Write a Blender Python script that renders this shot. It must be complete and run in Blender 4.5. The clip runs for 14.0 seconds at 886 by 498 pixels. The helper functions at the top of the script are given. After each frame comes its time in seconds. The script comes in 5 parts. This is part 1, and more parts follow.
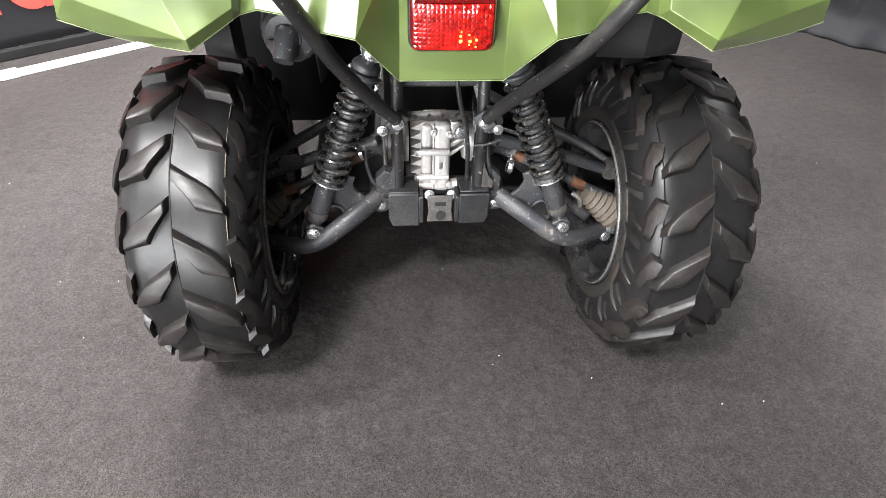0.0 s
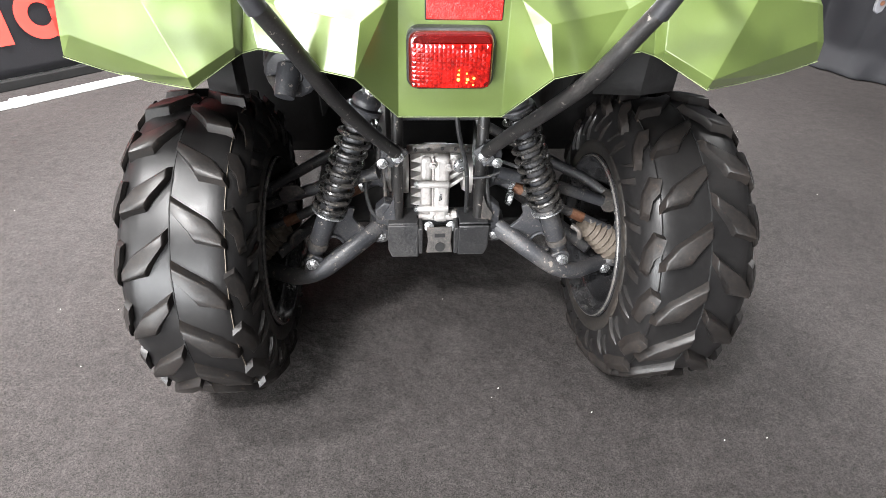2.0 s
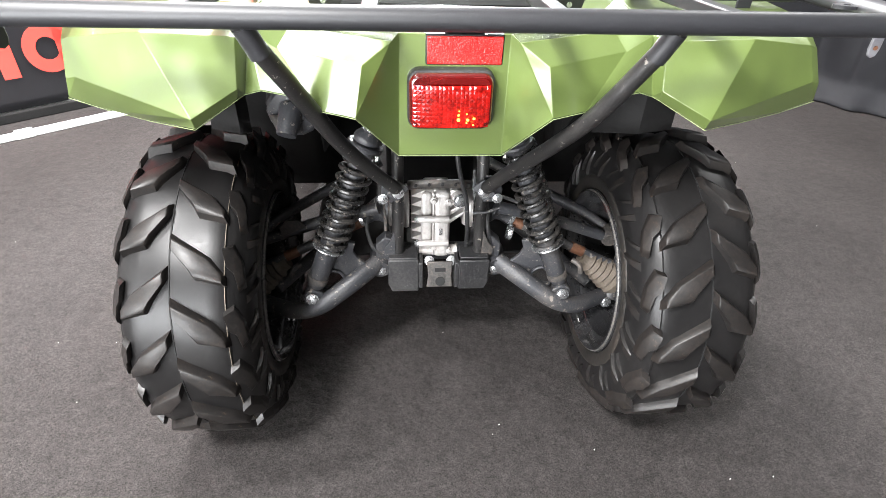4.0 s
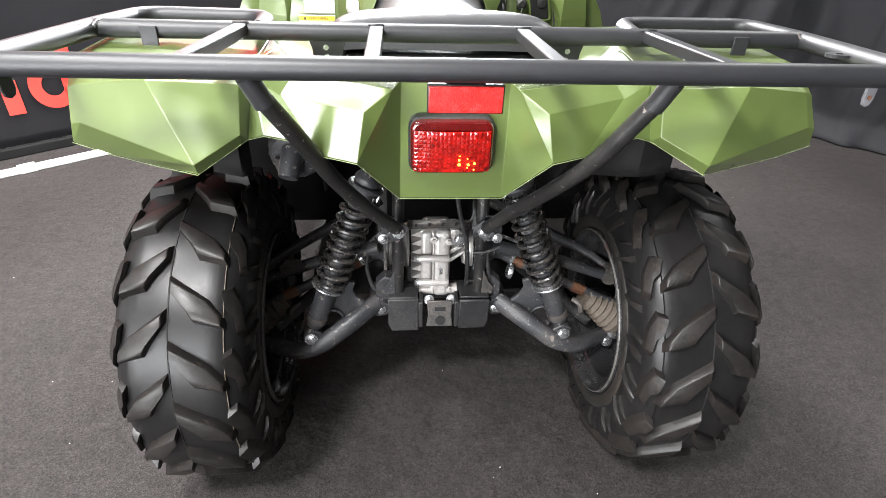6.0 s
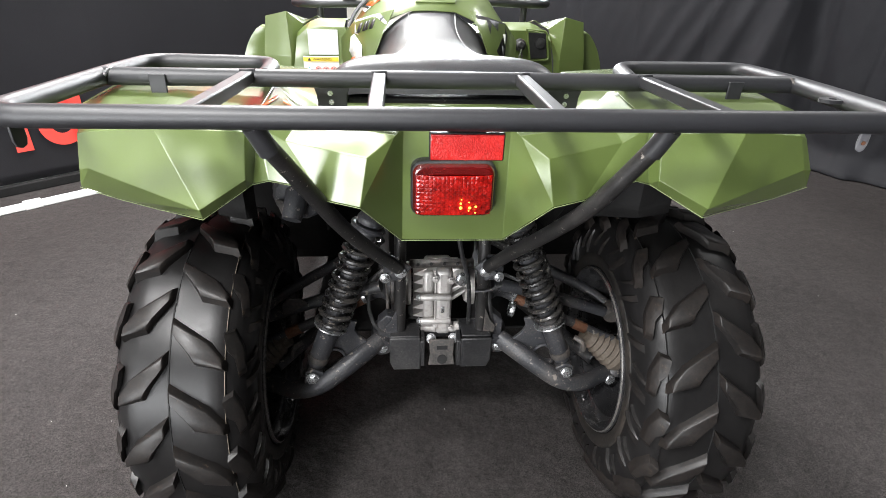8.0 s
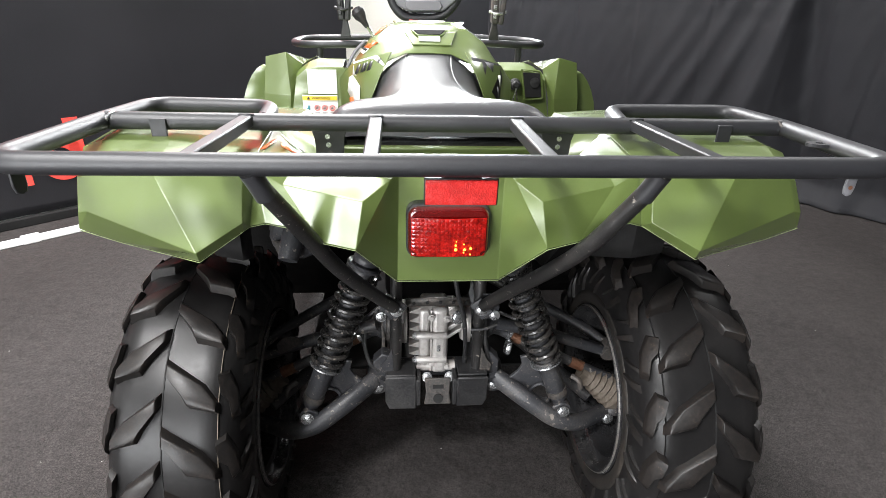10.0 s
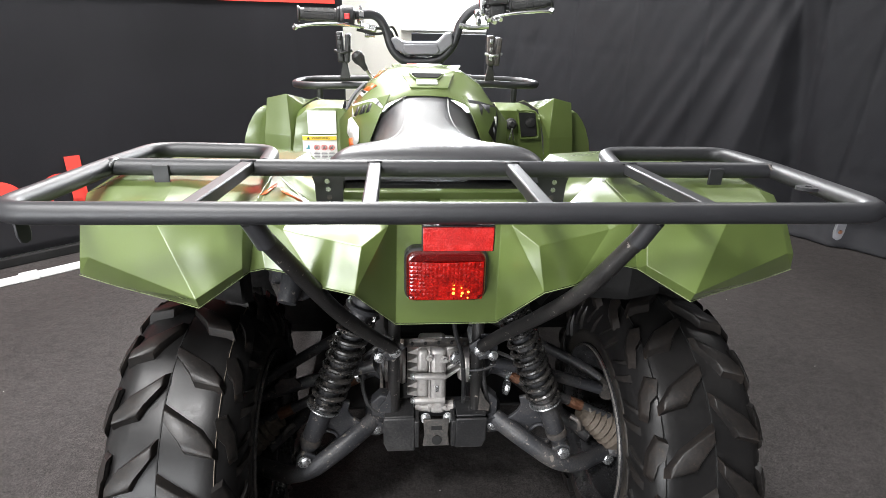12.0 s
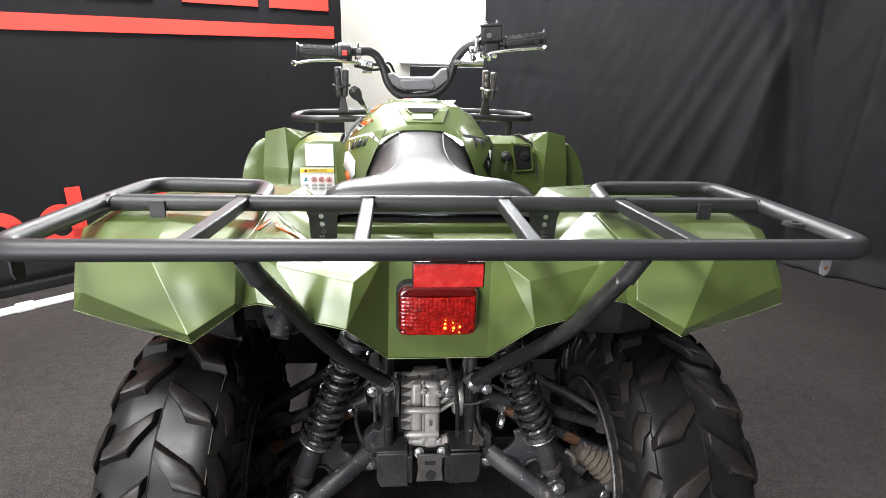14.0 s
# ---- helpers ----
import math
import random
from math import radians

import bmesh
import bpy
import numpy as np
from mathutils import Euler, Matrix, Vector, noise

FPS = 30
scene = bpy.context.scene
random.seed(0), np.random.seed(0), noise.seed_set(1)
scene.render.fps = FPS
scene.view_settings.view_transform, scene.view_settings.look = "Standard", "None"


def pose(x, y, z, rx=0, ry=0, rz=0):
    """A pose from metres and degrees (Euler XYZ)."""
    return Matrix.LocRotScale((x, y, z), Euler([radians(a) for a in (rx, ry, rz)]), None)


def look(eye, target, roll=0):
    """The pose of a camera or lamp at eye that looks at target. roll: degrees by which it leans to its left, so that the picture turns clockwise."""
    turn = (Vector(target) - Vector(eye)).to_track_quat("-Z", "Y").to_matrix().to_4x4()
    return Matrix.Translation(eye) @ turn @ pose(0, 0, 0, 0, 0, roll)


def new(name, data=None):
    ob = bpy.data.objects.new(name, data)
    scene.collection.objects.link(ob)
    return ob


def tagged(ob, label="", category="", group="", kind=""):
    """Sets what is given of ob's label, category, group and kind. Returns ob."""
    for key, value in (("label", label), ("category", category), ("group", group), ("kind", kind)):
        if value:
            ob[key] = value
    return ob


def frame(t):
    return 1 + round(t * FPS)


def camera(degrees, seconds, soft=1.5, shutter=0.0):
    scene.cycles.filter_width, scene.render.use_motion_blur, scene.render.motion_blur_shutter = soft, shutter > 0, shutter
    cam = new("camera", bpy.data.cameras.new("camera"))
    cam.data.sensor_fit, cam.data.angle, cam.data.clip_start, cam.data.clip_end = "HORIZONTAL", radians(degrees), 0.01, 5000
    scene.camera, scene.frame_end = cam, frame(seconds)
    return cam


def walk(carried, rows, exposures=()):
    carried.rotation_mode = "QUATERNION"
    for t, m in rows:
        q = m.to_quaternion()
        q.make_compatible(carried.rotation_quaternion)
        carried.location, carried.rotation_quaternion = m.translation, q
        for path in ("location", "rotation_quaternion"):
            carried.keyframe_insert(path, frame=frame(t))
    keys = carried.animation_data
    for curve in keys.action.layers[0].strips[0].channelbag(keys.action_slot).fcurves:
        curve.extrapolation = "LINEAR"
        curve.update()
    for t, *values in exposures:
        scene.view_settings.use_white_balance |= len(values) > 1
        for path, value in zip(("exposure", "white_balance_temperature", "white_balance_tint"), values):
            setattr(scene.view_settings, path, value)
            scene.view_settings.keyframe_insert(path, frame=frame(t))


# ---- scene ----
cam = camera(77.0, 14.0, soft=0.6)
PATH = [
    (0, (-0.09, -1.022, 1.047), (0.065, 0.481, -0.263), 2.2),
    (0.5, (-0.085, -1.019, 1.051), (0.067, 0.49, -0.253), 2.1),
    (1, (-0.084, -1.018, 1.052), (0.065, 0.503, -0.238), 2.4),
    (1.5, (-0.079, -1.016, 1.056), (0.062, 0.524, -0.213), 2.2),
    (2, (-0.079, -1.013, 1.06), (0.064, 0.547, -0.184), 2.2),
    (2.5, (-0.078, -1.009, 1.064), (0.066, 0.564, -0.163), 2.2),
    (3, (-0.078, -1.007, 1.067), (0.065, 0.579, -0.144), 2.2),
    (5.5, (-0.08, -0.99, 1.087), (0.067, 0.673, -0.015), 2.1),
    (6, (-0.081, -0.988, 1.091), (0.068, 0.687, 0.01), 2.2),
    (6.5, (-0.083, -0.987, 1.096), (0.066, 0.703, 0.037), 2.1),
    (7, (-0.083, -0.985, 1.101), (0.063, 0.717, 0.063), 1.9),
    (7.5, (-0.085, -0.984, 1.106), (0.064, 0.734, 0.092), 1.8),
    (8, (-0.082, -0.983, 1.11), (0.063, 0.749, 0.12), 1.9),
    (10.5, (-0.078, -0.98, 1.133), (0.078, 0.814, 0.264), 1.9),
    (11, (-0.079, -0.98, 1.138), (0.081, 0.826, 0.294), 1.8),
    (11.5, (-0.078, -0.981, 1.143), (0.082, 0.838, 0.327), 1.7),
    (12, (-0.078, -0.981, 1.149), (0.082, 0.849, 0.358), 1.7),
    (12.5, (-0.078, -0.982, 1.152), (0.084, 0.858, 0.386), 1.8),
    (13, (-0.074, -0.983, 1.156), (0.088, 0.867, 0.413), 1.6),
    (13.5, (-0.07, -0.984, 1.16), (0.091, 0.874, 0.44), 1.6),
    (14, (-0.067, -0.986, 1.163), (0.096, 0.881, 0.465), 1.7),
]
walk(cam, [(t, look(eye, target, roll)) for t, eye, target, roll in PATH],
     exposures=[(0, 1.05), (3.0, 1.12), (5.5, 0.72), (6.5, 0.44), (8.0, 0.11), (10.5, 0.11), (11.5, 0.07), (12.5, -0.16), (14.0, -0.22)])

# ---- light ----
world = bpy.data.worlds.new("world")
world.use_nodes = True
world.node_tree.nodes["Background"].inputs[0].default_value = (0.75, 0.85, 1.0, 1)
world.node_tree.nodes["Background"].inputs[1].default_value = 0.05
scene.world = world


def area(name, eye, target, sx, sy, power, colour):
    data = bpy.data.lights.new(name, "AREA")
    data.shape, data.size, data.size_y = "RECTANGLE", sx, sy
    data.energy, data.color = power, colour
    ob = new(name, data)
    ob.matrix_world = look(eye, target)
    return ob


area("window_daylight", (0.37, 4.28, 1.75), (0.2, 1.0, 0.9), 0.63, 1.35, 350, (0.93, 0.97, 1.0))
# Two unseen lamps added to light the bike from the left and behind.
area("added_side_light", (-2.98, -3.53, 1.075), (0.0, -3.53, 1.075), 1.70, 1.98, 120, (0.97, 0.985, 1.0))
area("added_side_light", (-1.85, -4.53, 1.075), (-1.85, 0.0, 1.075), 1.70, 1.98, 132, (0.97, 0.985, 1.0))
# Unseen overhead lamps without fixtures, placed to match shadows and brightness.
area("unseen_overhead_light", (-1.6, -0.5, 2.84), (-1.6, -0.495, 0.0), 0.25, 0.25, 60, (1.0, 0.99, 0.99))
area("unseen_overhead_light", (-1.1, -1.6, 2.84), (-1.1, -1.595, 0.0), 0.45, 0.45, 128, (1.0, 0.99, 0.99))
area("unseen_overhead_light", (-0.7, 1.8, 2.84), (-0.7, 1.805, 0.0), 0.6, 0.6, 213, (1.0, 0.99, 0.99))
# Unseen lamp added to brighten the back wall.
area("back_wall_fill", (-0.3, 3.3, 2.84), (-0.3, 3.305, 0.0), 1.4, 0.3, 60, (1.0, 0.99, 0.99))
# Weak unseen lamp added to brighten the right side.
area("unseen_overhead_light", (1.9, 1.35, 2.84), (1.9, 1.355, 0.0), 0.6, 0.6, 30, (1.0, 0.99, 0.99))

# ---- materials ----


def mat(name, colour, rough=0.5, metal=0.0, vary=0.25, big=3.0, fine=60.0, bump=0.15, coat=0.0, dirt=None, dirt_amount=0.5, spec=0.5, per_piece=0.0, gloss_vary=0.1, coat_rough=0.06):
    """A surface with large stains, fine grain and relief; dirt is a second colour that lies in patches."""
    m = bpy.data.materials.new(name)
    m.use_nodes = True
    n, link = m.node_tree.nodes, m.node_tree.links.new
    p = n["Principled BSDF"]
    p.inputs["Roughness"].default_value, p.inputs["Metallic"].default_value = rough, metal
    p.inputs["Coat Weight"].default_value, p.inputs["Coat Roughness"].default_value = coat, coat_rough
    p.inputs["Specular IOR Level"].default_value = spec
    where = n.new("ShaderNodeTexCoord")
    coarse, grain = n.new("ShaderNodeTexNoise"), n.new("ShaderNodeTexNoise")
    coarse.inputs["Scale"].default_value, coarse.inputs["Detail"].default_value = big, 5
    grain.inputs["Scale"].default_value, grain.inputs["Detail"].default_value = fine, 4
    for tex in (coarse, grain):
        link(where.outputs["Object"], tex.inputs["Vector"])
    both = n.new("ShaderNodeMath")
    both.operation = "ADD"
    link(coarse.outputs["Fac"], both.inputs[0])
    link(grain.outputs["Fac"], both.inputs[1])
    shade = n.new("ShaderNodeMapRange")
    shade.inputs["From Min"].default_value, shade.inputs["From Max"].default_value = 0.7, 1.3
    shade.inputs["To Min"].default_value, shade.inputs["To Max"].default_value = 1 - vary, 1 + vary
    link(both.outputs[0], shade.inputs["Value"])
    tone = n.new("ShaderNodeMix")
    tone.data_type, tone.blend_type = "RGBA", "MULTIPLY"
    tone.inputs[0].default_value = 1.0
    tone.inputs[6].default_value = (*colour, 1)
    link(shade.outputs[0], tone.inputs[7])
    out = tone.outputs[2]
    if dirt:
        patch = n.new("ShaderNodeMapRange")
        patch.inputs["From Min"].default_value, patch.inputs["From Max"].default_value = 0.95, 1.25
        patch.inputs["To Max"].default_value = dirt_amount
        link(both.outputs[0], patch.inputs["Value"])
        soil = n.new("ShaderNodeMix")
        soil.data_type = "RGBA"
        link(patch.outputs[0], soil.inputs[0])
        link(out, soil.inputs[6])
        soil.inputs[7].default_value = (*dirt, 1)
        out = soil.outputs[2]
    if per_piece:
        info, span, each = n.new("ShaderNodeObjectInfo"), n.new("ShaderNodeMapRange"), n.new("ShaderNodeMix")
        span.inputs["To Min"].default_value, span.inputs["To Max"].default_value = 1 - per_piece, 1 + per_piece
        link(info.outputs["Random"], span.inputs["Value"])
        each.data_type, each.blend_type = "RGBA", "MULTIPLY"
        each.inputs[0].default_value = 1.0
        link(out, each.inputs[6])
        link(span.outputs[0], each.inputs[7])
        out = each.outputs[2]
    link(out, p.inputs["Base Color"])
    gloss = n.new("ShaderNodeMapRange")
    gloss.inputs["From Min"].default_value, gloss.inputs["From Max"].default_value = 0.7, 1.3
    gloss.inputs["To Min"].default_value, gloss.inputs["To Max"].default_value = max(rough - gloss_vary, 0.03), min(rough + gloss_vary, 1)
    link(both.outputs[0], gloss.inputs["Value"])
    link(gloss.outputs[0], p.inputs["Roughness"])
    if bump:
        relief = n.new("ShaderNodeBump")
        relief.inputs["Strength"].default_value, relief.inputs["Distance"].default_value = bump, 0.004
        link(grain.outputs["Fac"], relief.inputs["Height"])
        link(relief.outputs[0], p.inputs["Normal"])
    return m


def glow(name, colour, strength):
    m = bpy.data.materials.new(name)
    m.use_nodes = True
    p = m.node_tree.nodes["Principled BSDF"]
    p.inputs["Base Color"].default_value = (*colour, 1)
    p.inputs["Emission Color"].default_value, p.inputs["Emission Strength"].default_value = (*colour, 1), strength
    return m




def carpet():
    """Needle felt: pale fibres among dark ones, soft mottling and a few worn patches."""
    m = bpy.data.materials.new("dark needle-felt carpet")
    m.use_nodes = True
    n, link = m.node_tree.nodes, m.node_tree.links.new
    p = n["Principled BSDF"]
    p.inputs["Roughness"].default_value, p.inputs["Specular IOR Level"].default_value = 0.95, 0.15
    where = n.new("ShaderNodeTexCoord")
    out = None
    for scale, detail, low, high, a, b in ((1.3, 3, 0.3, 0.7, 0.85, 1.15), (26, 5, 0.3, 0.7, 0.84, 1.16), (90, 3, 0.3, 0.7, 0.85, 1.15)):
        tex, span = n.new("ShaderNodeTexNoise"), n.new("ShaderNodeMapRange")
        tex.inputs["Scale"].default_value, tex.inputs["Detail"].default_value, tex.inputs["Roughness"].default_value = scale, detail, 0.65
        span.inputs["From Min"].default_value, span.inputs["From Max"].default_value = low, high
        span.inputs["To Min"].default_value, span.inputs["To Max"].default_value = a, b
        link(where.outputs["Object"], tex.inputs["Vector"])
        link(tex.outputs["Fac"], span.inputs["Value"])
        if out is None:
            out = span.outputs[0]
        else:
            times = n.new("ShaderNodeMath")
            times.operation = "MULTIPLY"
            link(out, times.inputs[0])
            link(span.outputs[0], times.inputs[1])
            out = times.outputs[0]
    for scale, a, b in ((240, 0.9, 1.1), (520, 0.5, 1.5)):
        cells, grey, span, times = n.new("ShaderNodeTexVoronoi"), n.new("ShaderNodeSeparateColor"), n.new("ShaderNodeMapRange"), n.new("ShaderNodeMath")
        cells.inputs["Scale"].default_value = scale
        link(where.outputs["Object"], cells.inputs["Vector"])
        link(cells.outputs["Color"], grey.inputs[0])
        link(grey.outputs[0], span.inputs["Value"])
        span.inputs["To Min"].default_value, span.inputs["To Max"].default_value = a, b
        times.operation = "MULTIPLY"
        link(out, times.inputs[0])
        link(span.outputs[0], times.inputs[1])
        out = times.outputs[0]
    tone = n.new("ShaderNodeMix")
    tone.data_type, tone.blend_type = "RGBA", "MULTIPLY"
    tone.inputs[0].default_value = 1.0
    tone.inputs[6].default_value = (0.032, 0.0285, 0.0275, 1)
    link(out, tone.inputs[7])
    link(tone.outputs[2], p.inputs["Base Color"])
    relief = n.new("ShaderNodeBump")
    relief.inputs["Strength"].default_value, relief.inputs["Distance"].default_value = 0.3, 0.001
    link(cells.outputs["Distance"], relief.inputs["Height"])
    swell, waves = n.new("ShaderNodeTexNoise"), n.new("ShaderNodeBump")
    swell.inputs["Scale"].default_value, swell.inputs["Detail"].default_value = 20, 4
    waves.inputs["Strength"].default_value, waves.inputs["Distance"].default_value = 0.55, 0.012
    link(where.outputs["Object"], swell.inputs["Vector"])
    link(swell.outputs["Fac"], waves.inputs["Height"])
    link(waves.outputs[0], relief.inputs["Normal"])
    link(relief.outputs[0], p.inputs["Normal"])
    return m


CARPET = carpet()
BLACK_CLOTH = mat("black curtain cloth", (0.0093, 0.0096, 0.0120), 0.7, vary=0.2, big=2, fine=300, bump=0.3, spec=0.3)
BANNER_CLOTH = mat("black banner cloth", (0.0102, 0.0100, 0.0120), 0.45, gloss_vary=0.06, vary=0.25, big=1.5, fine=250, bump=0.12, spec=0.32)
for cloth, much in ((BLACK_CLOTH, 0.03), (BANNER_CLOTH, 0.07)):
    cloth.node_tree.nodes["Principled BSDF"].inputs["Sheen Weight"].default_value = much
    cloth.node_tree.nodes["Principled BSDF"].inputs["Sheen Roughness"].default_value = 0.45
RED_PRINT = mat("red banner print", (0.72, 0.055, 0.04), 0.55, vary=0.1, big=2, fine=200, bump=0.05)
WHITE_WALL = mat("cream wall paint", (0.8, 0.77, 0.70), 0.7, vary=0.06, big=1.5, fine=90, bump=0.08)
# GREY_WALL and CEILING are pale so that unseen surfaces bounce fill light.
GREY_WALL = mat("pale grey wall paint", (0.48, 0.48, 0.48), 0.8, vary=0.1, big=1.5, fine=90, bump=0.08)
DARK_WALL = mat("dark unseen wall", (0.03, 0.03, 0.032), 0.8, vary=0.15, big=1.5, fine=90, bump=0.08)
CEILING = mat("pale ceiling paint", (0.55, 0.55, 0.54), 0.8, vary=0.05, big=1.5, fine=90, bump=0.05)
STRIP = mat("white painted strip", (0.75, 0.75, 0.73), 0.4, vary=0.12, big=8, fine=80, bump=0.05)
GREEN = mat("glossy olive green plastic", (0.103, 0.144, 0.037), 0.42, metal=0.15, vary=0.03, big=3, fine=400, bump=0.0, coat=1.0, gloss_vary=0.02, coat_rough=0.19)
GREEN.node_tree.nodes["Principled BSDF"].inputs["Coat IOR"].default_value = 1.6


def ripple(m, scale, depth):
    """The slight waviness of moulded plastic."""
    n, link = m.node_tree.nodes, m.node_tree.links.new
    where, tex, bump = n.new("ShaderNodeTexCoord"), n.new("ShaderNodeTexNoise"), n.new("ShaderNodeBump")
    tex.inputs["Scale"].default_value, tex.inputs["Detail"].default_value = scale, 1
    bump.inputs["Strength"].default_value, bump.inputs["Distance"].default_value = 1.0, depth
    link(where.outputs["Object"], tex.inputs["Vector"])
    link(tex.outputs["Fac"], bump.inputs["Height"])
    link(bump.outputs[0], n["Principled BSDF"].inputs["Normal"])
    link(bump.outputs[0], n["Principled BSDF"].inputs["Coat Normal"])


ripple(GREEN, 9.0, 0.012)


def chips(m, scale, least, colour):
    """Small scraped spots where the paint or the dust has come away."""
    n, link = m.node_tree.nodes, m.node_tree.links.new
    p = n["Principled BSDF"]
    under = p.inputs["Base Color"].links[0].from_socket
    where, tex, cut, mix = n.new("ShaderNodeTexCoord"), n.new("ShaderNodeTexNoise"), n.new("ShaderNodeMapRange"), n.new("ShaderNodeMix")
    tex.inputs["Scale"].default_value, tex.inputs["Detail"].default_value, tex.inputs["Roughness"].default_value = scale, 3, 0.6
    cut.inputs["From Min"].default_value, cut.inputs["From Max"].default_value = least, least + 0.04
    link(where.outputs["Object"], tex.inputs["Vector"])
    link(tex.outputs["Fac"], cut.inputs["Value"])
    mix.data_type = "RGBA"
    link(cut.outputs[0], mix.inputs[0])
    link(under, mix.inputs[6])
    mix.inputs[7].default_value = (*colour, 1)
    link(mix.outputs[2], p.inputs["Base Color"])


BLACK_TUBE = mat("satin black powder-coated steel", (0.0165, 0.0168, 0.0192), 0.46, vary=0.1, big=6, fine=500, bump=0.03, dirt=(0.05, 0.048, 0.046), dirt_amount=0.08, gloss_vary=0.04)
# Rim edge in a lighter grey than the rim.
RIM_EDGE = mat("pale rim edge", (0.10, 0.097, 0.093), 0.33, metal=0.3, vary=0.4, big=25, fine=220, bump=0.1, dirt=(0.12, 0.09, 0.07), dirt_amount=0.5)
STAY = mat("dusty black tube", (0.015, 0.0145, 0.0145), 0.38, vary=0.3, big=26, fine=300, bump=0.08, dirt=(0.085, 0.068, 0.056), dirt_amount=0.09, gloss_vary=0.08)
RIM_BLACK = mat("glossy black rim paint", (0.016, 0.016, 0.017), 0.2, vary=0.2, big=14, fine=200, bump=0.05, dirt=(0.08, 0.065, 0.05), dirt_amount=0.10)
SPRING = mat("black spring paint", (0.017, 0.0165, 0.0165), 0.3, vary=0.3, big=30, fine=240, bump=0.08, dirt=(0.10, 0.085, 0.07), dirt_amount=0.3)
DUSTY_BLACK = mat("dusty black steel", (0.027, 0.028, 0.032), 0.5, vary=0.22, big=14, fine=260, bump=0.12, dirt=(0.14, 0.12, 0.10), dirt_amount=0.27)
chips(STAY, 95, 0.645, (0.20, 0.18, 0.16))
chips(SPRING, 110, 0.64, (0.16, 0.14, 0.12))
chips(DUSTY_BLACK, 80, 0.62, (0.17, 0.15, 0.13))
BLACK_PLASTIC = mat("black moulded plastic", (0.014, 0.014, 0.015), 0.5, vary=0.25, big=12, fine=200, bump=0.2, dirt=(0.07, 0.065, 0.06), dirt_amount=0.3)
chips(BLACK_PLASTIC, 70, 0.665, (0.09, 0.088, 0.085))
WELL = mat("black wheel-well plastic", (0.0105, 0.0102, 0.0102), 0.75, vary=0.3, big=9, fine=90, bump=0.2, spec=0.2)
RUBBER = mat("black tyre rubber", (0.0090, 0.0086, 0.0087), 0.37, spec=0.27, gloss_vary=0.05, vary=0.12, big=9, fine=160, bump=0.02, dirt=(0.04, 0.033, 0.027), dirt_amount=0.05)
LUG_RUBBER = mat("black tread rubber", (0.0108, 0.0100, 0.0098), 0.40, spec=0.30, gloss_vary=0.06, vary=0.15, big=11, fine=220, bump=0.05, dirt=(0.085, 0.055, 0.036), dirt_amount=0.10, per_piece=0.12)
chips(LUG_RUBBER, 45, 0.655, (0.050, 0.037, 0.027))
BEAD_DUST = mat("dusty tyre bead", (0.012, 0.011, 0.010), 0.5, vary=0.4, big=9, fine=160, bump=0.05, dirt=(0.06, 0.046, 0.035), dirt_amount=0.5)
SEAM = mat("moulding line", (0.12, 0.1, 0.075), 0.7, vary=0.3, big=30, fine=200, bump=0.1)
# Near-black for holes and grooves that aren't cut: their shade is painted.
GAP_SHADE = mat("painted shade of holes and grooves", (0.004, 0.004, 0.004), 0.8, bump=0.0)
CAST = mat("cast aluminium", (0.46, 0.44, 0.425), 0.42, metal=0.4, vary=0.25, big=38, fine=120, bump=0.25, dirt=(0.17, 0.14, 0.12), dirt_amount=0.5)
ZINC = mat("zinc-plated steel", (0.54, 0.55, 0.56), 0.28, metal=0.9, vary=0.08, big=60, fine=300, bump=0.03, dirt=(0.3, 0.28, 0.26), dirt_amount=0.15)
RUST = mat("rusty steel", (0.12, 0.045, 0.018), 0.75, vary=0.35, big=40, fine=220, bump=0.4, dirt=(0.12, 0.08, 0.06), dirt_amount=0.6)
BOOT = mat("mud-dusted rubber boot", (0.085, 0.067, 0.05), 0.75, vary=0.3, big=40, fine=200, bump=0.3, dirt=(0.09, 0.08, 0.07), dirt_amount=0.6)
GREY_STEEL = mat("dirty grey steel", (0.06, 0.056, 0.053), 0.5, metal=0.3, vary=0.35, big=30, fine=180, bump=0.3, dirt=(0.13, 0.10, 0.08), dirt_amount=0.5)
CHROME = mat("polished alloy", (0.72, 0.72, 0.73), 0.2, metal=1.0, vary=0.1, big=30, fine=200, bump=0.03)
LEATHER = mat("black grained vinyl", (0.033, 0.033, 0.036), 0.36, spec=0.75, vary=0.12, big=8, fine=420, bump=0.16, gloss_vary=0.04)
PIPING = mat("grey piping", (0.26, 0.26, 0.26), 0.5, bump=0.1)
GREY_PLASTIC = mat("grey plastic cover", (0.13, 0.13, 0.14), 0.45, vary=0.05, big=15, fine=400, bump=0.15)
DECAL_WHITE = mat("white decal", (0.82, 0.82, 0.8), 0.3, vary=0.04, bump=0.02, coat=0.3)
# Pale edge colour: wear together with the painted highlight of the lit edge.
PALE_LIT_EDGE = mat("pale plastic edge, worn and with its highlight painted", (0.20, 0.25, 0.11), 0.4, vary=0.3, big=60, fine=300, bump=0.05)
DECAL_YELLOW = mat("yellow decal", (0.85, 0.6, 0.06), 0.35, vary=0.04, bump=0.02)
DECAL_ORANGE = mat("orange decal", (0.6, 0.12, 0.03), 0.3, vary=0.06, bump=0.02, coat=0.4)
TEAL_PRINT = mat("blue-green print", (0.05, 0.25, 0.3), 0.4, vary=0.05, bump=0.02)
DECAL_BLACK = mat("black print", (0.02, 0.02, 0.02), 0.4, vary=0.05, bump=0.02)
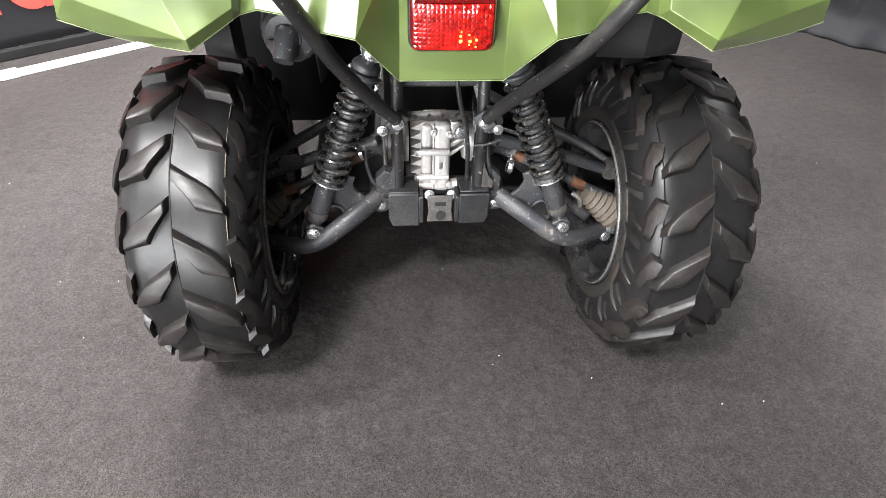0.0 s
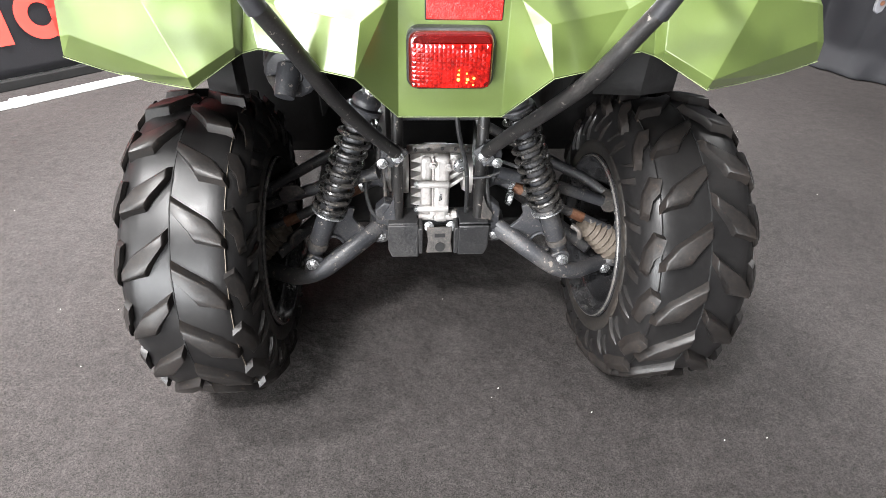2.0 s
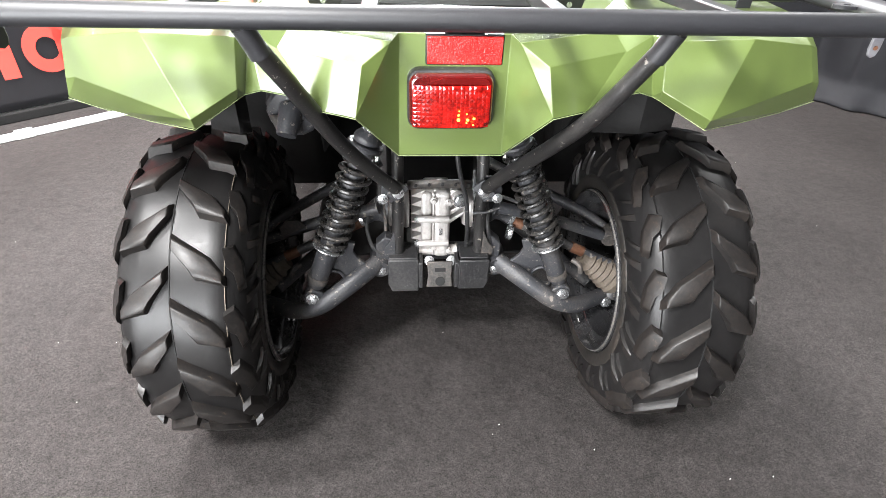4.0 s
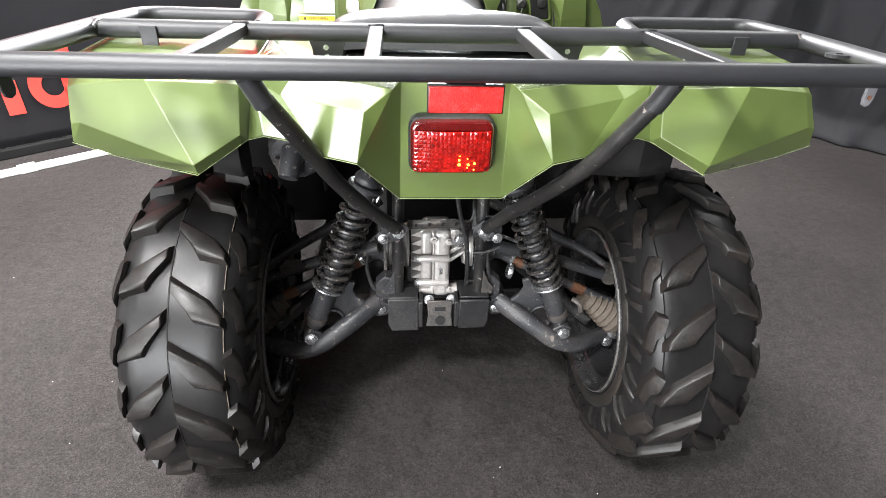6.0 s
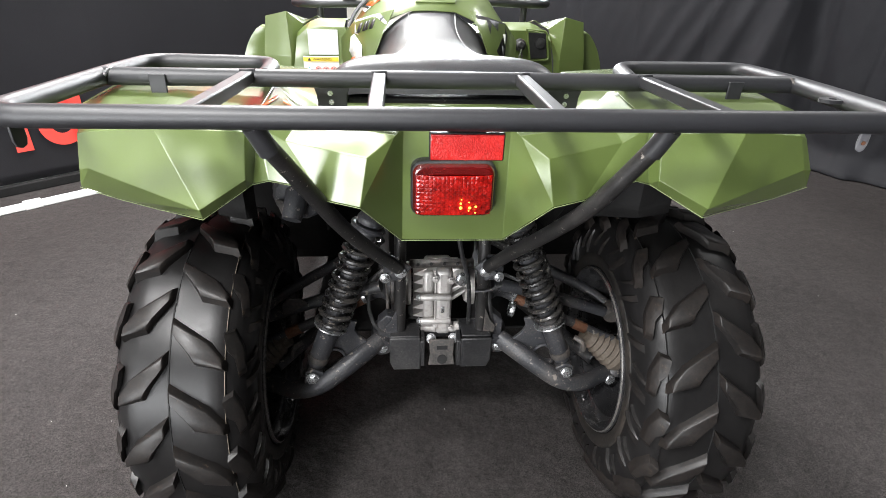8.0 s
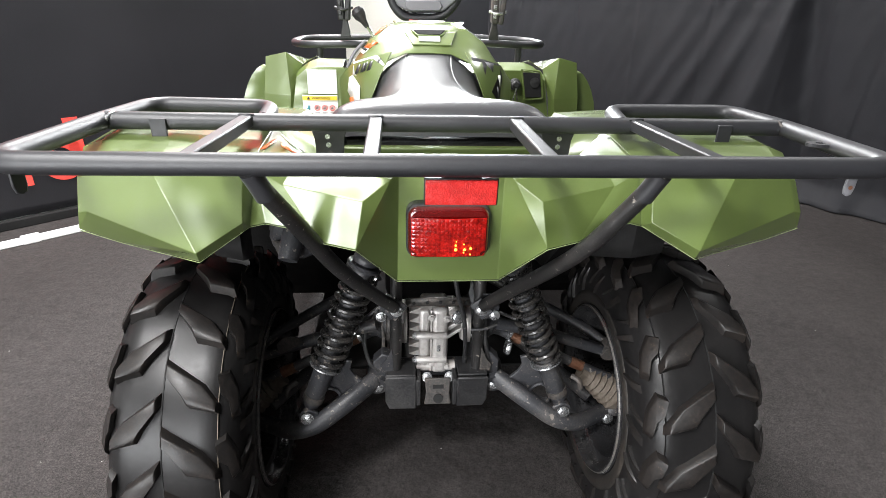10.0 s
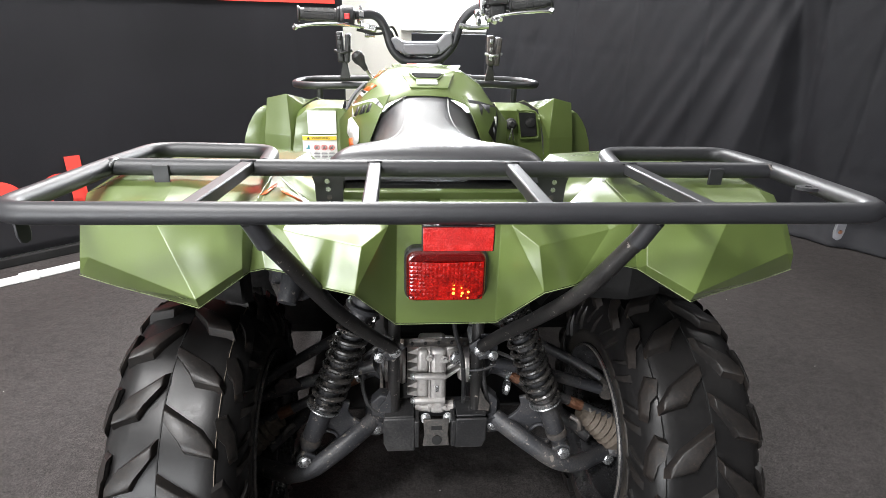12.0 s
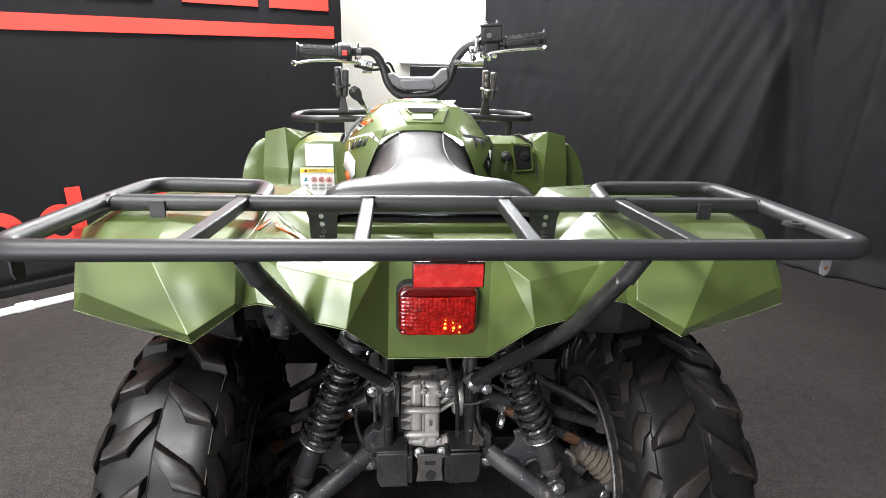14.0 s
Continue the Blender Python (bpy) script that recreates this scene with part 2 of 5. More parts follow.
RED_LENS = mat("red lamp lens", (0.075, 0.002, 0.002), 0.14, vary=0.15, big=20, fine=150, bump=0.02, coat=1.0)
RED_LENS.node_tree.nodes["Principled BSDF"].inputs["Emission Color"].default_value = (1.0, 0.02, 0.008, 1)
RED_LENS.node_tree.nodes["Principled BSDF"].inputs["Emission Strength"].default_value = 0.02
RED_RIBBED = mat("ribbed red lens", (0.30, 0.005, 0.003), 0.15, vary=0.6, big=70, fine=190, bump=0.02, coat=1.0)
RED_REFLECTOR = mat("red reflector", (0.42, 0.012, 0.01), 0.25, vary=0.25, big=60, fine=500, bump=0.3, coat=0.6)
RED_SWITCH = mat("red switch", (0.6, 0.02, 0.02), 0.4, bump=0.02)
GLINT_GLOW = glow("glow of the lens glints", (1.0, 0.25, 0.03), 6.0)
# Glow for the two openings added out of view.
ADDED_GLOW = glow("grey glow of the added openings", (0.95, 0.97, 1.0), 1.0)
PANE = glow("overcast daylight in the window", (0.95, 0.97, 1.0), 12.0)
LINT = mat("white lint", (0.45, 0.45, 0.42), 0.9, bump=0.0)

# ---- mesh tools ----


def link_mesh(name, bm, material, parent=None, label="", smooth=None, bevel=0.0, thick=0.0, hard=False):
    bmesh.ops.recalc_face_normals(bm, faces=bm.faces)
    me = bpy.data.meshes.new(name)
    bm.to_mesh(me)
    bm.free()
    me.materials.append(material)
    ob = new(name, me)
    ob.parent = parent
    if label:
        tagged(ob, label)
    if thick:
        mod = ob.modifiers.new("thickness", "SOLIDIFY")
        mod.thickness, mod.offset = thick, -1
    if bevel:
        mod = ob.modifiers.new("edge", "BEVEL")
        mod.harden_normals = hard
        mod.width, mod.segments, mod.limit_method, mod.angle_limit = bevel, (3 if bevel > 0.005 else 2), "ANGLE", radians(9 if bevel > 0.008 or hard else 25)
    if smooth is not None:
        me.shade_smooth()
        me.set_sharp_from_angle(angle=radians(smooth))
    return ob


def part(name, bm, material, parent, label="", smooth=35, bevel=0.0, thick=0.0, hard=False):
    return link_mesh(name, bm, material, parent, label, smooth, bevel, thick, hard)


def thing(name, label, category, group=""):
    return tagged(new(name), label, category, group)


def add_box(bm, size, m):
    bmesh.ops.create_cube(bm, size=1, matrix=m @ Matrix.Diagonal((*size, 1)))
    return bm


def box(size, m):
    return add_box(bmesh.new(), size, m)


def add_lathe(bm, profile, m, seg=32, caps=True):
    """Profile points (distance along the axis, radius) turned about the local x axis."""
    rings = []
    for a, r in profile:
        rings.append([bm.verts.new(m @ Vector((a, r * math.cos(2 * math.pi * k / seg), r * math.sin(2 * math.pi * k / seg)))) for k in range(seg)])
    for one, two in zip(rings, rings[1:]):
        for k in range(seg):
            bm.faces.new((one[k], one[(k + 1) % seg], two[(k + 1) % seg], two[k]))
    for ring, r in ((rings[0], profile[0][1]), (rings[-1], profile[-1][1])):
        if r > 0 and caps and profile[0] != profile[-1]:
            bm.faces.new(ring)
    return bm


def lathe(profile, m, seg=32, caps=True):
    return add_lathe(bmesh.new(), profile, m, seg, caps)


def between(a, b):
    """A frame at a whose x axis points to b."""
    a, b = Vector(a), Vector(b)
    return Matrix.Translation(a) @ (b - a).to_track_quat("X", "Z").to_matrix().to_4x4()


def rod(a, b, r, seg=16):
    return lathe([(0, r), ((Vector(b) - Vector(a)).length, r)], between(a, b), seg)


def fillet(points, radius, n=6):
    pts = [Vector(p) for p in points]
    out = [pts[0]]
    for a, b, c in zip(pts, pts[1:], pts[2:]):
        cut = min(radius, (a - b).length * 0.49, (c - b).length * 0.49)
        p, q = b + (a - b).normalized() * cut, b + (c - b).normalized() * cut
        out += [p * (1 - k / n) ** 2 + b * 2 * (k / n) * (1 - k / n) + q * (k / n) ** 2 for k in range(n + 1)]
    return out + [pts[-1]]


def add_tube(bm, points, r, seg=12, radius=0.05, closed=False, flat=1.0):
    pts = fillet(points, radius) if radius else [Vector(p) for p in points]
    if closed:
        ends = [pts[-1], *pts, pts[0]]
    else:
        ends = [pts[0] * 2 - pts[1], *pts, pts[-1] * 2 - pts[-2]]
    side, rings = None, []
    for a, b, c in zip(ends, ends[1:], ends[2:]):
        t = (c - a).normalized()
        if side is None:
            side = t.cross(Vector((0, 0, 1)) if abs(t.z) < 0.9 else Vector((1, 0, 0))).normalized()
        side = (side - t * side.dot(t)).normalized()
        up = side.cross(t)
        rings.append([bm.verts.new(b + side * r * math.cos(2 * math.pi * k / seg) + up * r * flat * math.sin(2 * math.pi * k / seg)) for k in range(seg)])
    pairs = list(zip(rings, rings[1:] + rings[:1] if closed else rings[1:]))
    for one, two in pairs:
        for k in range(seg):
            bm.faces.new((one[k], one[(k + 1) % seg], two[(k + 1) % seg], two[k]))
    if not closed:
        bm.faces.new(rings[0])
        bm.faces.new(rings[-1])
    return bm


def tube(points, r, seg=12, radius=0.05, closed=False, flat=1.0):
    return add_tube(bmesh.new(), points, r, seg, radius, closed, flat)


def add_prism(bm, outline, depth, m):
    """An outline in the local x-z plane, made depth thick along local y."""
    a = [bm.verts.new(m @ Vector((x, -depth / 2, z))) for x, z in outline]
    b = [bm.verts.new(m @ Vector((x, depth / 2, z))) for x, z in outline]
    bm.faces.new(a)
    bm.faces.new(b)
    for k in range(len(a)):
        bm.faces.new((a[k], a[k - 1], b[k - 1], b[k]))
    return bm


def prism(outline, depth, m):
    return add_prism(bmesh.new(), outline, depth, m)


def add_facets(bm, faces, s=1):
    """Faces given by their corners, mirrored in x for s = -1."""
    for face in faces:
        bm.faces.new([bm.verts.new((x * s, y, z)) for x, y, z in face])
    bmesh.ops.remove_doubles(bm, verts=bm.verts, dist=0.0008)
    return bm


def facets(faces, s=1):
    return add_facets(bmesh.new(), faces, s)


def loft(stations, s=1):
    """Rows of points, one row a station, joined into a skin."""
    bm = bmesh.new()
    rows = [[bm.verts.new((x * s, y, z)) for x, y, z in row] for row in stations]
    for one, two in zip(rows, rows[1:]):
        for k in range(len(one) - 1):
            bm.faces.new((one[k], one[k + 1], two[k + 1], two[k]))
    bmesh.ops.remove_doubles(bm, verts=bm.verts, dist=0.0008)
    return bm


def add_bolt(bm, at, way, r=0.008, long=0.007):
    """A flanged hexagonal bolt head that looks along way."""
    m = between(at, Vector(at) + Vector(way))
    add_lathe(bm, [(0, r * 1.45), (long * 0.25, r * 1.4), (long * 0.3, r * 1.0)], m, 18)
    add_lathe(bm, [(long * 0.25, r), (long * 0.9, r), (long, r * 0.8)], m, 6)
    return bm


def bolt(parent, at, way=(0, -1, 0.15), r=0.008, material=ZINC, name="bolt"):
    return part(name, add_bolt(bmesh.new(), at, way, r), material, parent, smooth=30)


# ---- the room ----
ALONG = Vector((0.786, 0.617, 0))
INTO = Vector((-0.617, 0.786, 0))
BASE = Vector((-1.9, 1.5, 0))


def on_left(s, z, off=0.0):
    """A place on the banner wall: metres along it, height, and distance in front of it."""
    return BASE + ALONG * s + Vector((0, 0, z)) - INTO * off


def left_frame(s, z, off=0.0):
    m = Matrix((( ALONG.x, INTO.x, 0, 0), (ALONG.y, INTO.y, 0, 0), (0, 0, 1, 0), (0, 0, 0, 1)))
    return Matrix.Translation(on_left(s, z, off)) @ m


bm = bmesh.new()
bmesh.ops.create_grid(bm, x_segments=60, y_segments=60, size=4.6)
for v in bm.verts:
    v.co.z = 0.0012 * noise.noise(v.co * 2.3)
tagged(link_mesh("floor", bm, CARPET), "dark grey needle-felt carpet floor", "floor", kind="structure")

tagged(link_mesh("wall_east", box((0.1, 9.2, 2.9), pose(4.65, 0, 1.45)), DARK_WALL), "plain dark wall added out of view", "wall", kind="structure")
tagged(link_mesh("ceiling", box((9.4, 9.3, 0.1), pose(0, 0, 2.95)), CEILING), "plain pale painted ceiling", "ceiling", kind="structure")

# side and rear walls, out of view, with glowing openings added for light
bm = bmesh.new()
for y0, y1, z0, z1 in ((-4.6, -4.45, 0, 2.9), (-2.61, 0.62, 0, 2.9), (-4.45, -2.61, 2.15, 2.9)):
    add_box(bm, (0.12, y1 - y0, z1 - z0), pose(-3.06, (y0 + y1) / 2, (z0 + z1) / 2))
tagged(link_mesh("wall_west", bm, GREY_WALL), "plain pale grey wall with an added glowing opening", "wall", kind="structure")
bm = bmesh.new()
for x0, x1, z0, z1 in ((-4.7, -2.77, 0, 2.9), (-0.93, -0.4, 0, 2.9), (-2.77, -0.93, 2.15, 2.9)):
    add_box(bm, (x1 - x0, 0.12, z1 - z0), pose((x0 + x1) / 2, -4.66, (z0 + z1) / 2))
tagged(link_mesh("wall_south", bm, GREY_WALL), "plain pale grey wall with an added glowing opening", "wall", kind="structure")
# Unseen stretch kept dark so that the tail panel reflects darkness.
tagged(link_mesh("wall_south_dark", box((5.0, 0.12, 2.9), pose(2.1, -4.66, 1.45)), DARK_WALL), "plain dark wall added out of view", "wall", kind="structure")
for name, m in (("light_opening_1", pose(-3.05, -3.53, 0, 0, 0, 90)), ("light_opening_2", pose(-1.85, -4.65, 0))):
    glass = tagged(new(name), "unseen glowing opening added to light the bike", "door", kind="structure")
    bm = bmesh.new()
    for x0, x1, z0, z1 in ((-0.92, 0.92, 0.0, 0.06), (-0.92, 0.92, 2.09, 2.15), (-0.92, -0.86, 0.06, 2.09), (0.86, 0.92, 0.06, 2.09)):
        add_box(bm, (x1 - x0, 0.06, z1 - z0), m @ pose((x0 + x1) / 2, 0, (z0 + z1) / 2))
    part("opening_frame", bm, STRIP, glass, bevel=0.004)
    part("pane", box((1.72, 0.012, 2.03), m @ pose(0, 0.02 if name == "light_opening_1" else -0.02, 1.075)), ADDED_GLOW, glass)

# back wall with a real window opening
WX0, WX1, WZ0, WZ1 = 0.005, 0.74, 1.0, 2.5
bm = bmesh.new()
for x0, x1, z0, z1 in ((-4.6, WX0, 0, 2.9), (WX1, 4.6, 0, 2.9), (WX0, WX1, 0, WZ0), (WX0, WX1, WZ1, 2.9)):
    add_box(bm, (x1 - x0, 0.2, z1 - z0), pose((x0 + x1) / 2, 4.4, (z0 + z1) / 2))
tagged(link_mesh("wall_north", bm, WHITE_WALL), "cream painted wall with a window opening", "wall", kind="structure")
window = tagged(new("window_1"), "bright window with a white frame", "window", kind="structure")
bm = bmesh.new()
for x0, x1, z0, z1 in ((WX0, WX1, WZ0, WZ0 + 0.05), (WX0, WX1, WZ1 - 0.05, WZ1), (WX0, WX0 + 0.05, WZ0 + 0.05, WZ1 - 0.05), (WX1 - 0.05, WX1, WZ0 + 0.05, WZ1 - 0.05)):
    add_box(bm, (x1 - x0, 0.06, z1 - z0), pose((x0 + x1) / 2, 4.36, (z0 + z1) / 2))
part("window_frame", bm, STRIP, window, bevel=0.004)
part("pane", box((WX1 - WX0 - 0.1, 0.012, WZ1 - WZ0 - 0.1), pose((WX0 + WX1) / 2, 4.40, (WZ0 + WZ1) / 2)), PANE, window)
part("window_sill", box((WX1 - WX0 + 0.1, 0.12, 0.03), pose((WX0 + WX1) / 2, 4.27, WZ0 - 0.015)), STRIP, window, bevel=0.004)
bm = prism([(0.045, 0.0), (0.95, 0.0), (0.95, 0.955), (0.045, 0.955)], 0.05, pose(0, 4.18, 0))
tagged(link_mesh("storage_screen", bm, BLACK_CLOTH, bevel=0.006), "black cloth-covered panel under the window", "panel")

# banner wall
tagged(link_mesh("wall_partition", box((6.0, 0.08, 2.8), left_frame(-1.1, 1.4, -0.06)), GREY_WALL), "grey partition wall behind the banner", "wall", kind="structure")
banner = thing("banner", "black cloth banner with red shapes and a red line", "banner")
bm = bmesh.new()
NS, NZ = 360, 60
rows = []
for i in range(NS + 1):
    s = -4.0 + 5.9 * i / NS
    column = []
    for j in range(NZ + 1):
        z = 0.045 + 2.5 * j / NZ
        wave = 0.004 * noise.noise(Vector((s * 1.7, z * 0.8, 3.0))) + 0.0022 * noise.noise(Vector((s * 5 + z, z * 2, 7)))
        for at, lean in ((-0.62, 0.05), (0.13, -0.10), (0.52, 0.02), (0.93, -0.16), (1.31, 0.08), (1.62, -0.05)):
            wave += 0.0022 * math.exp(-((s - at - lean * z) / 0.016) ** 2)
        column.append(bm.verts.new(on_left(s, z, 0.002 + wave)))
    rows.append(column)
for one, two in zip(rows, rows[1:]):
    for j in range(NZ):
        bm.faces.new((one[j], two[j], two[j + 1], one[j + 1]))
part("cloth", bm, BANNER_CLOTH, banner, smooth=60, thick=0.003)


def ring(r0, r1, a0=0, a1=360, squash=1.0, n=40):
    outer = [(r1 * math.cos(radians(a0 + (a1 - a0) * k / n)) * squash, r1 * math.sin(radians(a0 + (a1 - a0) * k / n))) for k in range(n + 1)]
    inner = [(r0 * math.cos(radians(a0 + (a1 - a0) * k / n)) * squash, r0 * math.sin(radians(a0 + (a1 - a0) * k / n))) for k in range(n + 1)]
    bm = bmesh.new()
    return bm, outer, inner


def print_ring(s, z, r0, r1, a0=0, a1=360, squash=1.0):
    """A ring or an arc of red print on the banner."""
    bm, outer, inner = ring(r0, r1, a0, a1, squash)
    for k in range(len(outer) - 1):
        add_prism(bm, [outer[k], outer[k + 1], inner[k + 1], inner[k]], 0.002, left_frame(s, z, 0.012))
    bmesh.ops.remove_doubles(bm, verts=bm.verts, dist=0.0002)
    part("red_shape", bm, RED_PRINT, banner, "red printed shape", smooth=None)


def print_bar(s0, s1, z0, z1, lean=0.0):
    bm = prism([(0, 0), (s1 - s0, 0), (s1 - s0 + lean, z1 - z0), (lean, z1 - z0)], 0.002, left_frame(s0, z0, 0.012))
    part("red_shape", bm, RED_PRINT, banner, "red printed shape", smooth=None)


print_bar(-3.6, 1.843, 1.16, 1.228)
for s0, s1 in ((1.44, 1.81), (0.98, 1.375), (0.2, 0.85), (-0.5, 0.1), (-1.2, -0.6)):
    print_bar(s0, s1, 1.31, 1.39)
    print_bar(s0, s0 + 0.09, 1.39, 1.8)
    print_bar(s1 - 0.09, s1, 1.39, 1.8)
print_bar(0.095, 0.16, 0.183, 0.33)
print_bar(-0.07, -0.005, 0.183, 0.39)
print_ring(0.045, 0.285, 0.052, 0.112, 20, 160, 1.0)
print_ring(0.295, 0.288, 0.05, 0.106, 0, 360, 0.9)
print_bar(0.333, 0.397, 0.185, 0.468)
print_ring(0.715, 0.288, 0.055, 0.115, 0, 360, 0.95)
print_ring(0.98, 0.288, 0.055, 0.112, 40, 320, 0.95)
print_ring(1.24, 0.288, 0.055, 0.112, 0, 360, 0.95)
print_bar(1.42, 1.48, 0.185, 0.39)
print_ring(-0.25, 0.288, 0.05, 0.106, 0, 360, 0.9)

# plinth and white floor strip along the banner
tagged(link_mesh("baseboard", box((5.9, 0.03, 0.042), left_frame(-1.05, 0.021, 0.02)), WELL, bevel=0.004), "black plinth along the banner wall", "baseboard", kind="structure")
strip = thing("floor_strip", "white painted trunking strip on the carpet", "trunking")
part("cover", box((1.9, 0.064, 0.014), left_frame(-0.91, 0.007, 0.214)), STRIP, strip, bevel=0.004)
part("cover", box((3.1, 0.064, 0.014), left_frame(1.65, 0.007, 0.214)), STRIP, strip, bevel=0.004)
part("joint_clip", box((0.07, 0.074, 0.020), left_frame(0.07, 0.010, 0.214)), STRIP, strip, bevel=0.004)

# curtain
curtain = thing("curtain", "black cloth backdrop curtain with loose folds", "curtain")
bm = bmesh.new()
C0, C1 = Vector((0.60, 3.26, 0)), Vector((2.28, 1.80, 0))
CD = (C1 - C0).normalized()
CN = Vector((-CD.y, CD.x, 0))
rows = []
N1, N2 = 430, 96
for i in range(N1 + 1):
    s = -0.05 + 4.6 * i / N1
    column = []
    for j in range(N2 + 1):
        z = 2.85 * j / N2
        fold = 0.018 * math.sin(s * 3.1 + 0.5 * math.sin(z * 1.1)) + 0.014 * noise.noise(Vector((s * 2.1 - z * 0.5, z * 0.5, 1))) + 0.006 * noise.noise(Vector((s * 6 + z * 2.6, z * 1.4, 5))) + 0.004 * noise.noise(Vector((s * 15 - z * 4, z * 5, 9))) + 0.0016 * noise.noise(Vector((s * 31 + z * 8, z * 17, 4)))
        # a gathered bundle, and the hollow that opens beside it towards the floor
        fold += 0.065 * math.exp(-((s - 2.12 + 0.2 * z) / (0.105 - 0.03 * min(z, 1.5))) ** 2) - 0.045 * math.exp(-((s - 1.68 - 0.17 * z) / 0.10) ** 2)
        # pressed-in lines from lying folded, and slack diagonal pulls
        for k in range(11):
            fold += (0.004 if k % 2 else -0.003) * math.exp(-((s - 0.22 - 0.41 * k - 0.01 * math.sin(3 * z + k)) / 0.011) ** 2)
        for k in range(5):
            fold += 0.0035 * math.exp(-((z - 0.38 - 0.56 * k - 0.012 * math.sin(4 * s + k)) / 0.013) ** 2)
        for at, lean, deep, wide in ((1.32, 0.50, -0.006, 0.05), (1.44, 0.48, -0.009, 0.04), (1.56, 0.44, -0.013, 0.045), (1.70, 0.34, -0.018, 0.045), (1.83, 0.20, -0.016, 0.035), (2.02, -0.06, 0.006, 0.012), (0.20, 0.16, 0.008, 0.03), (0.34, 0.22, 0.007, 0.03)):
            fold += deep * math.exp(-((s - at - lean * (z - 1.0)) / wide) ** 2)
        pool = 0.10 * max(0.0, 0.10 - z) / 0.10 * (1 + noise.noise(Vector((s * 6, 0, 2))))
        p = C0 + CD * s + CN * (fold - pool) + Vector((0, 0, max(z, 0.006)))
        column.append(bm.verts.new(p))
    rows.append(column)
for one, two in zip(rows, rows[1:]):
    for j in range(N2):
        bm.faces.new((one[j], two[j], two[j + 1], one[j + 1]))
part("cloth", bm, BLACK_CLOTH, curtain, smooth=80, thick=0.004)

# lint on the carpet
rng = random.Random(4)
bm = bmesh.new()
for k in range(26):
    x, y = rng.uniform(-1.6, 1.6), rng.uniform(-0.9, 1.5)
    add_box(bm, (rng.uniform(0.001, 0.0035), rng.uniform(0.0008, 0.0018), 0.0012), pose(x, y, 0.0025, 0, 0, rng.uniform(0, 180)))
for x, y in ((0.609, -0.37), (0.706, -0.369), (0.136, -0.211), (0.338, -0.286)):
    add_box(bm, (0.0035, 0.0018, 0.0012), pose(x, y, 0.0025, 0, 0, 40))
tagged(link_mesh("carpet_lint", bm, LINT), "tiny white lint specks on the carpet", "lint", kind="stuff")

# ---- the quad bike ----
bike = thing("quad_bike", "olive green quad bike with black racks and knobbly tyres", "quad bike")


def tyre_radius(u, crown):
    """The carcass radius at u metres from the tyre's middle."""
    return crown - 0.16 * abs(u) ** 1.5 - (max(abs(u) - 0.085, 0) * 0.9)


def lug_mesh(name, outline, crown, high, side, squeeze):
    """One tread block over an outline of (across, along) metres."""
    bm = bmesh.new()
    mid = (sum(u for u, _ in outline) / len(outline), sum(v for _, v in outline) / len(outline))

    def put(u, v, lift):
        r = tyre_radius(u, crown) + lift
        a = v / crown
        tip = 0.35 * max(abs(u) - 0.08, 0) / 0.04 * max(lift, 0)
        return bm.verts.new(((u + tip) * side * squeeze, -r * math.cos(a), r * math.sin(a)))

    rows = [[put(mid[0] + (u - mid[0]) * f, mid[1] + (v - mid[1]) * g, lift) for u, v in outline] for f, g, lift in ((1.05, 1.10, -0.004), (1.0, 1.0, high * 0.3), (0.93, 0.86, high * 0.88), (0.86, 0.72, high))]
    for one, two in zip(rows, rows[1:]):
        for k in range(len(outline)):
            bm.faces.new((one[k - 1], one[k], two[k], two[k - 1]))
    bm.faces.new(rows[-1])
    bmesh.ops.recalc_face_normals(bm, faces=bm.faces)
    me = bpy.data.meshes.new(name)
    bm.to_mesh(me)
    bm.free()
    me.materials.append(LUG_RUBBER)
    me.shade_smooth()
    me.set_sharp_from_angle(angle=radians(42))
    return me


def rib_mesh(name, half, side, start, far, width):
    """A raised rib that curves from the shoulder down the sidewall."""
    bm = bmesh.new()
    rows = []
    for k in range(6):
        f = k / 5
        r = 0.274 + (far - 0.274) * f
        mid, w = start + 0.13 * f ** 1.4, width * (1 - 0.55 * f)
        u = half * (1.03 if r < 0.24 else 1.03 - 0.06 * (r - 0.24) / 0.034)
        sunk, rise = (0.007 if k == 0 else 0.0), (0.0, 0.3, 0.75, 1.0, 1.0, 0.8)[k]
        rows.append([bm.verts.new(((u + lift - sunk) * side, -r * math.cos(mid + a * w), r * math.sin(mid + a * w))) for a, lift in ((-1, -0.003), (-0.7, 0.0065 * rise), (0.7, 0.0065 * rise), (1, -0.003))])
    for one, two in zip(rows, rows[1:]):
        for k in range(3):
            bm.faces.new((one[k], one[k + 1], two[k + 1], two[k]))
    bm.faces.new(rows[0])
    bm.faces.new(rows[-1])
    bmesh.ops.recalc_face_normals(bm, faces=bm.faces)
    me = bpy.data.meshes.new(name)
    bm.to_mesh(me)
    bm.free()
    me.materials.append(LUG_RUBBER)
    me.shade_smooth()
    me.set_sharp_from_angle(angle=radians(40))
    return me


LUG = ((0.002, 0.004), (0.064, -0.036), (0.087, -0.066), (0.088, -0.082), (0.042, -0.071), (0.031, -0.053), (0.002, -0.016))
OUTER = 0.855
SHOULDER = ((0.084, -0.020), (0.097, -0.012), (0.109, -0.040), (0.113, -0.084), (0.104, -0.094), (0.099, -0.064), (0.089, -0.050))


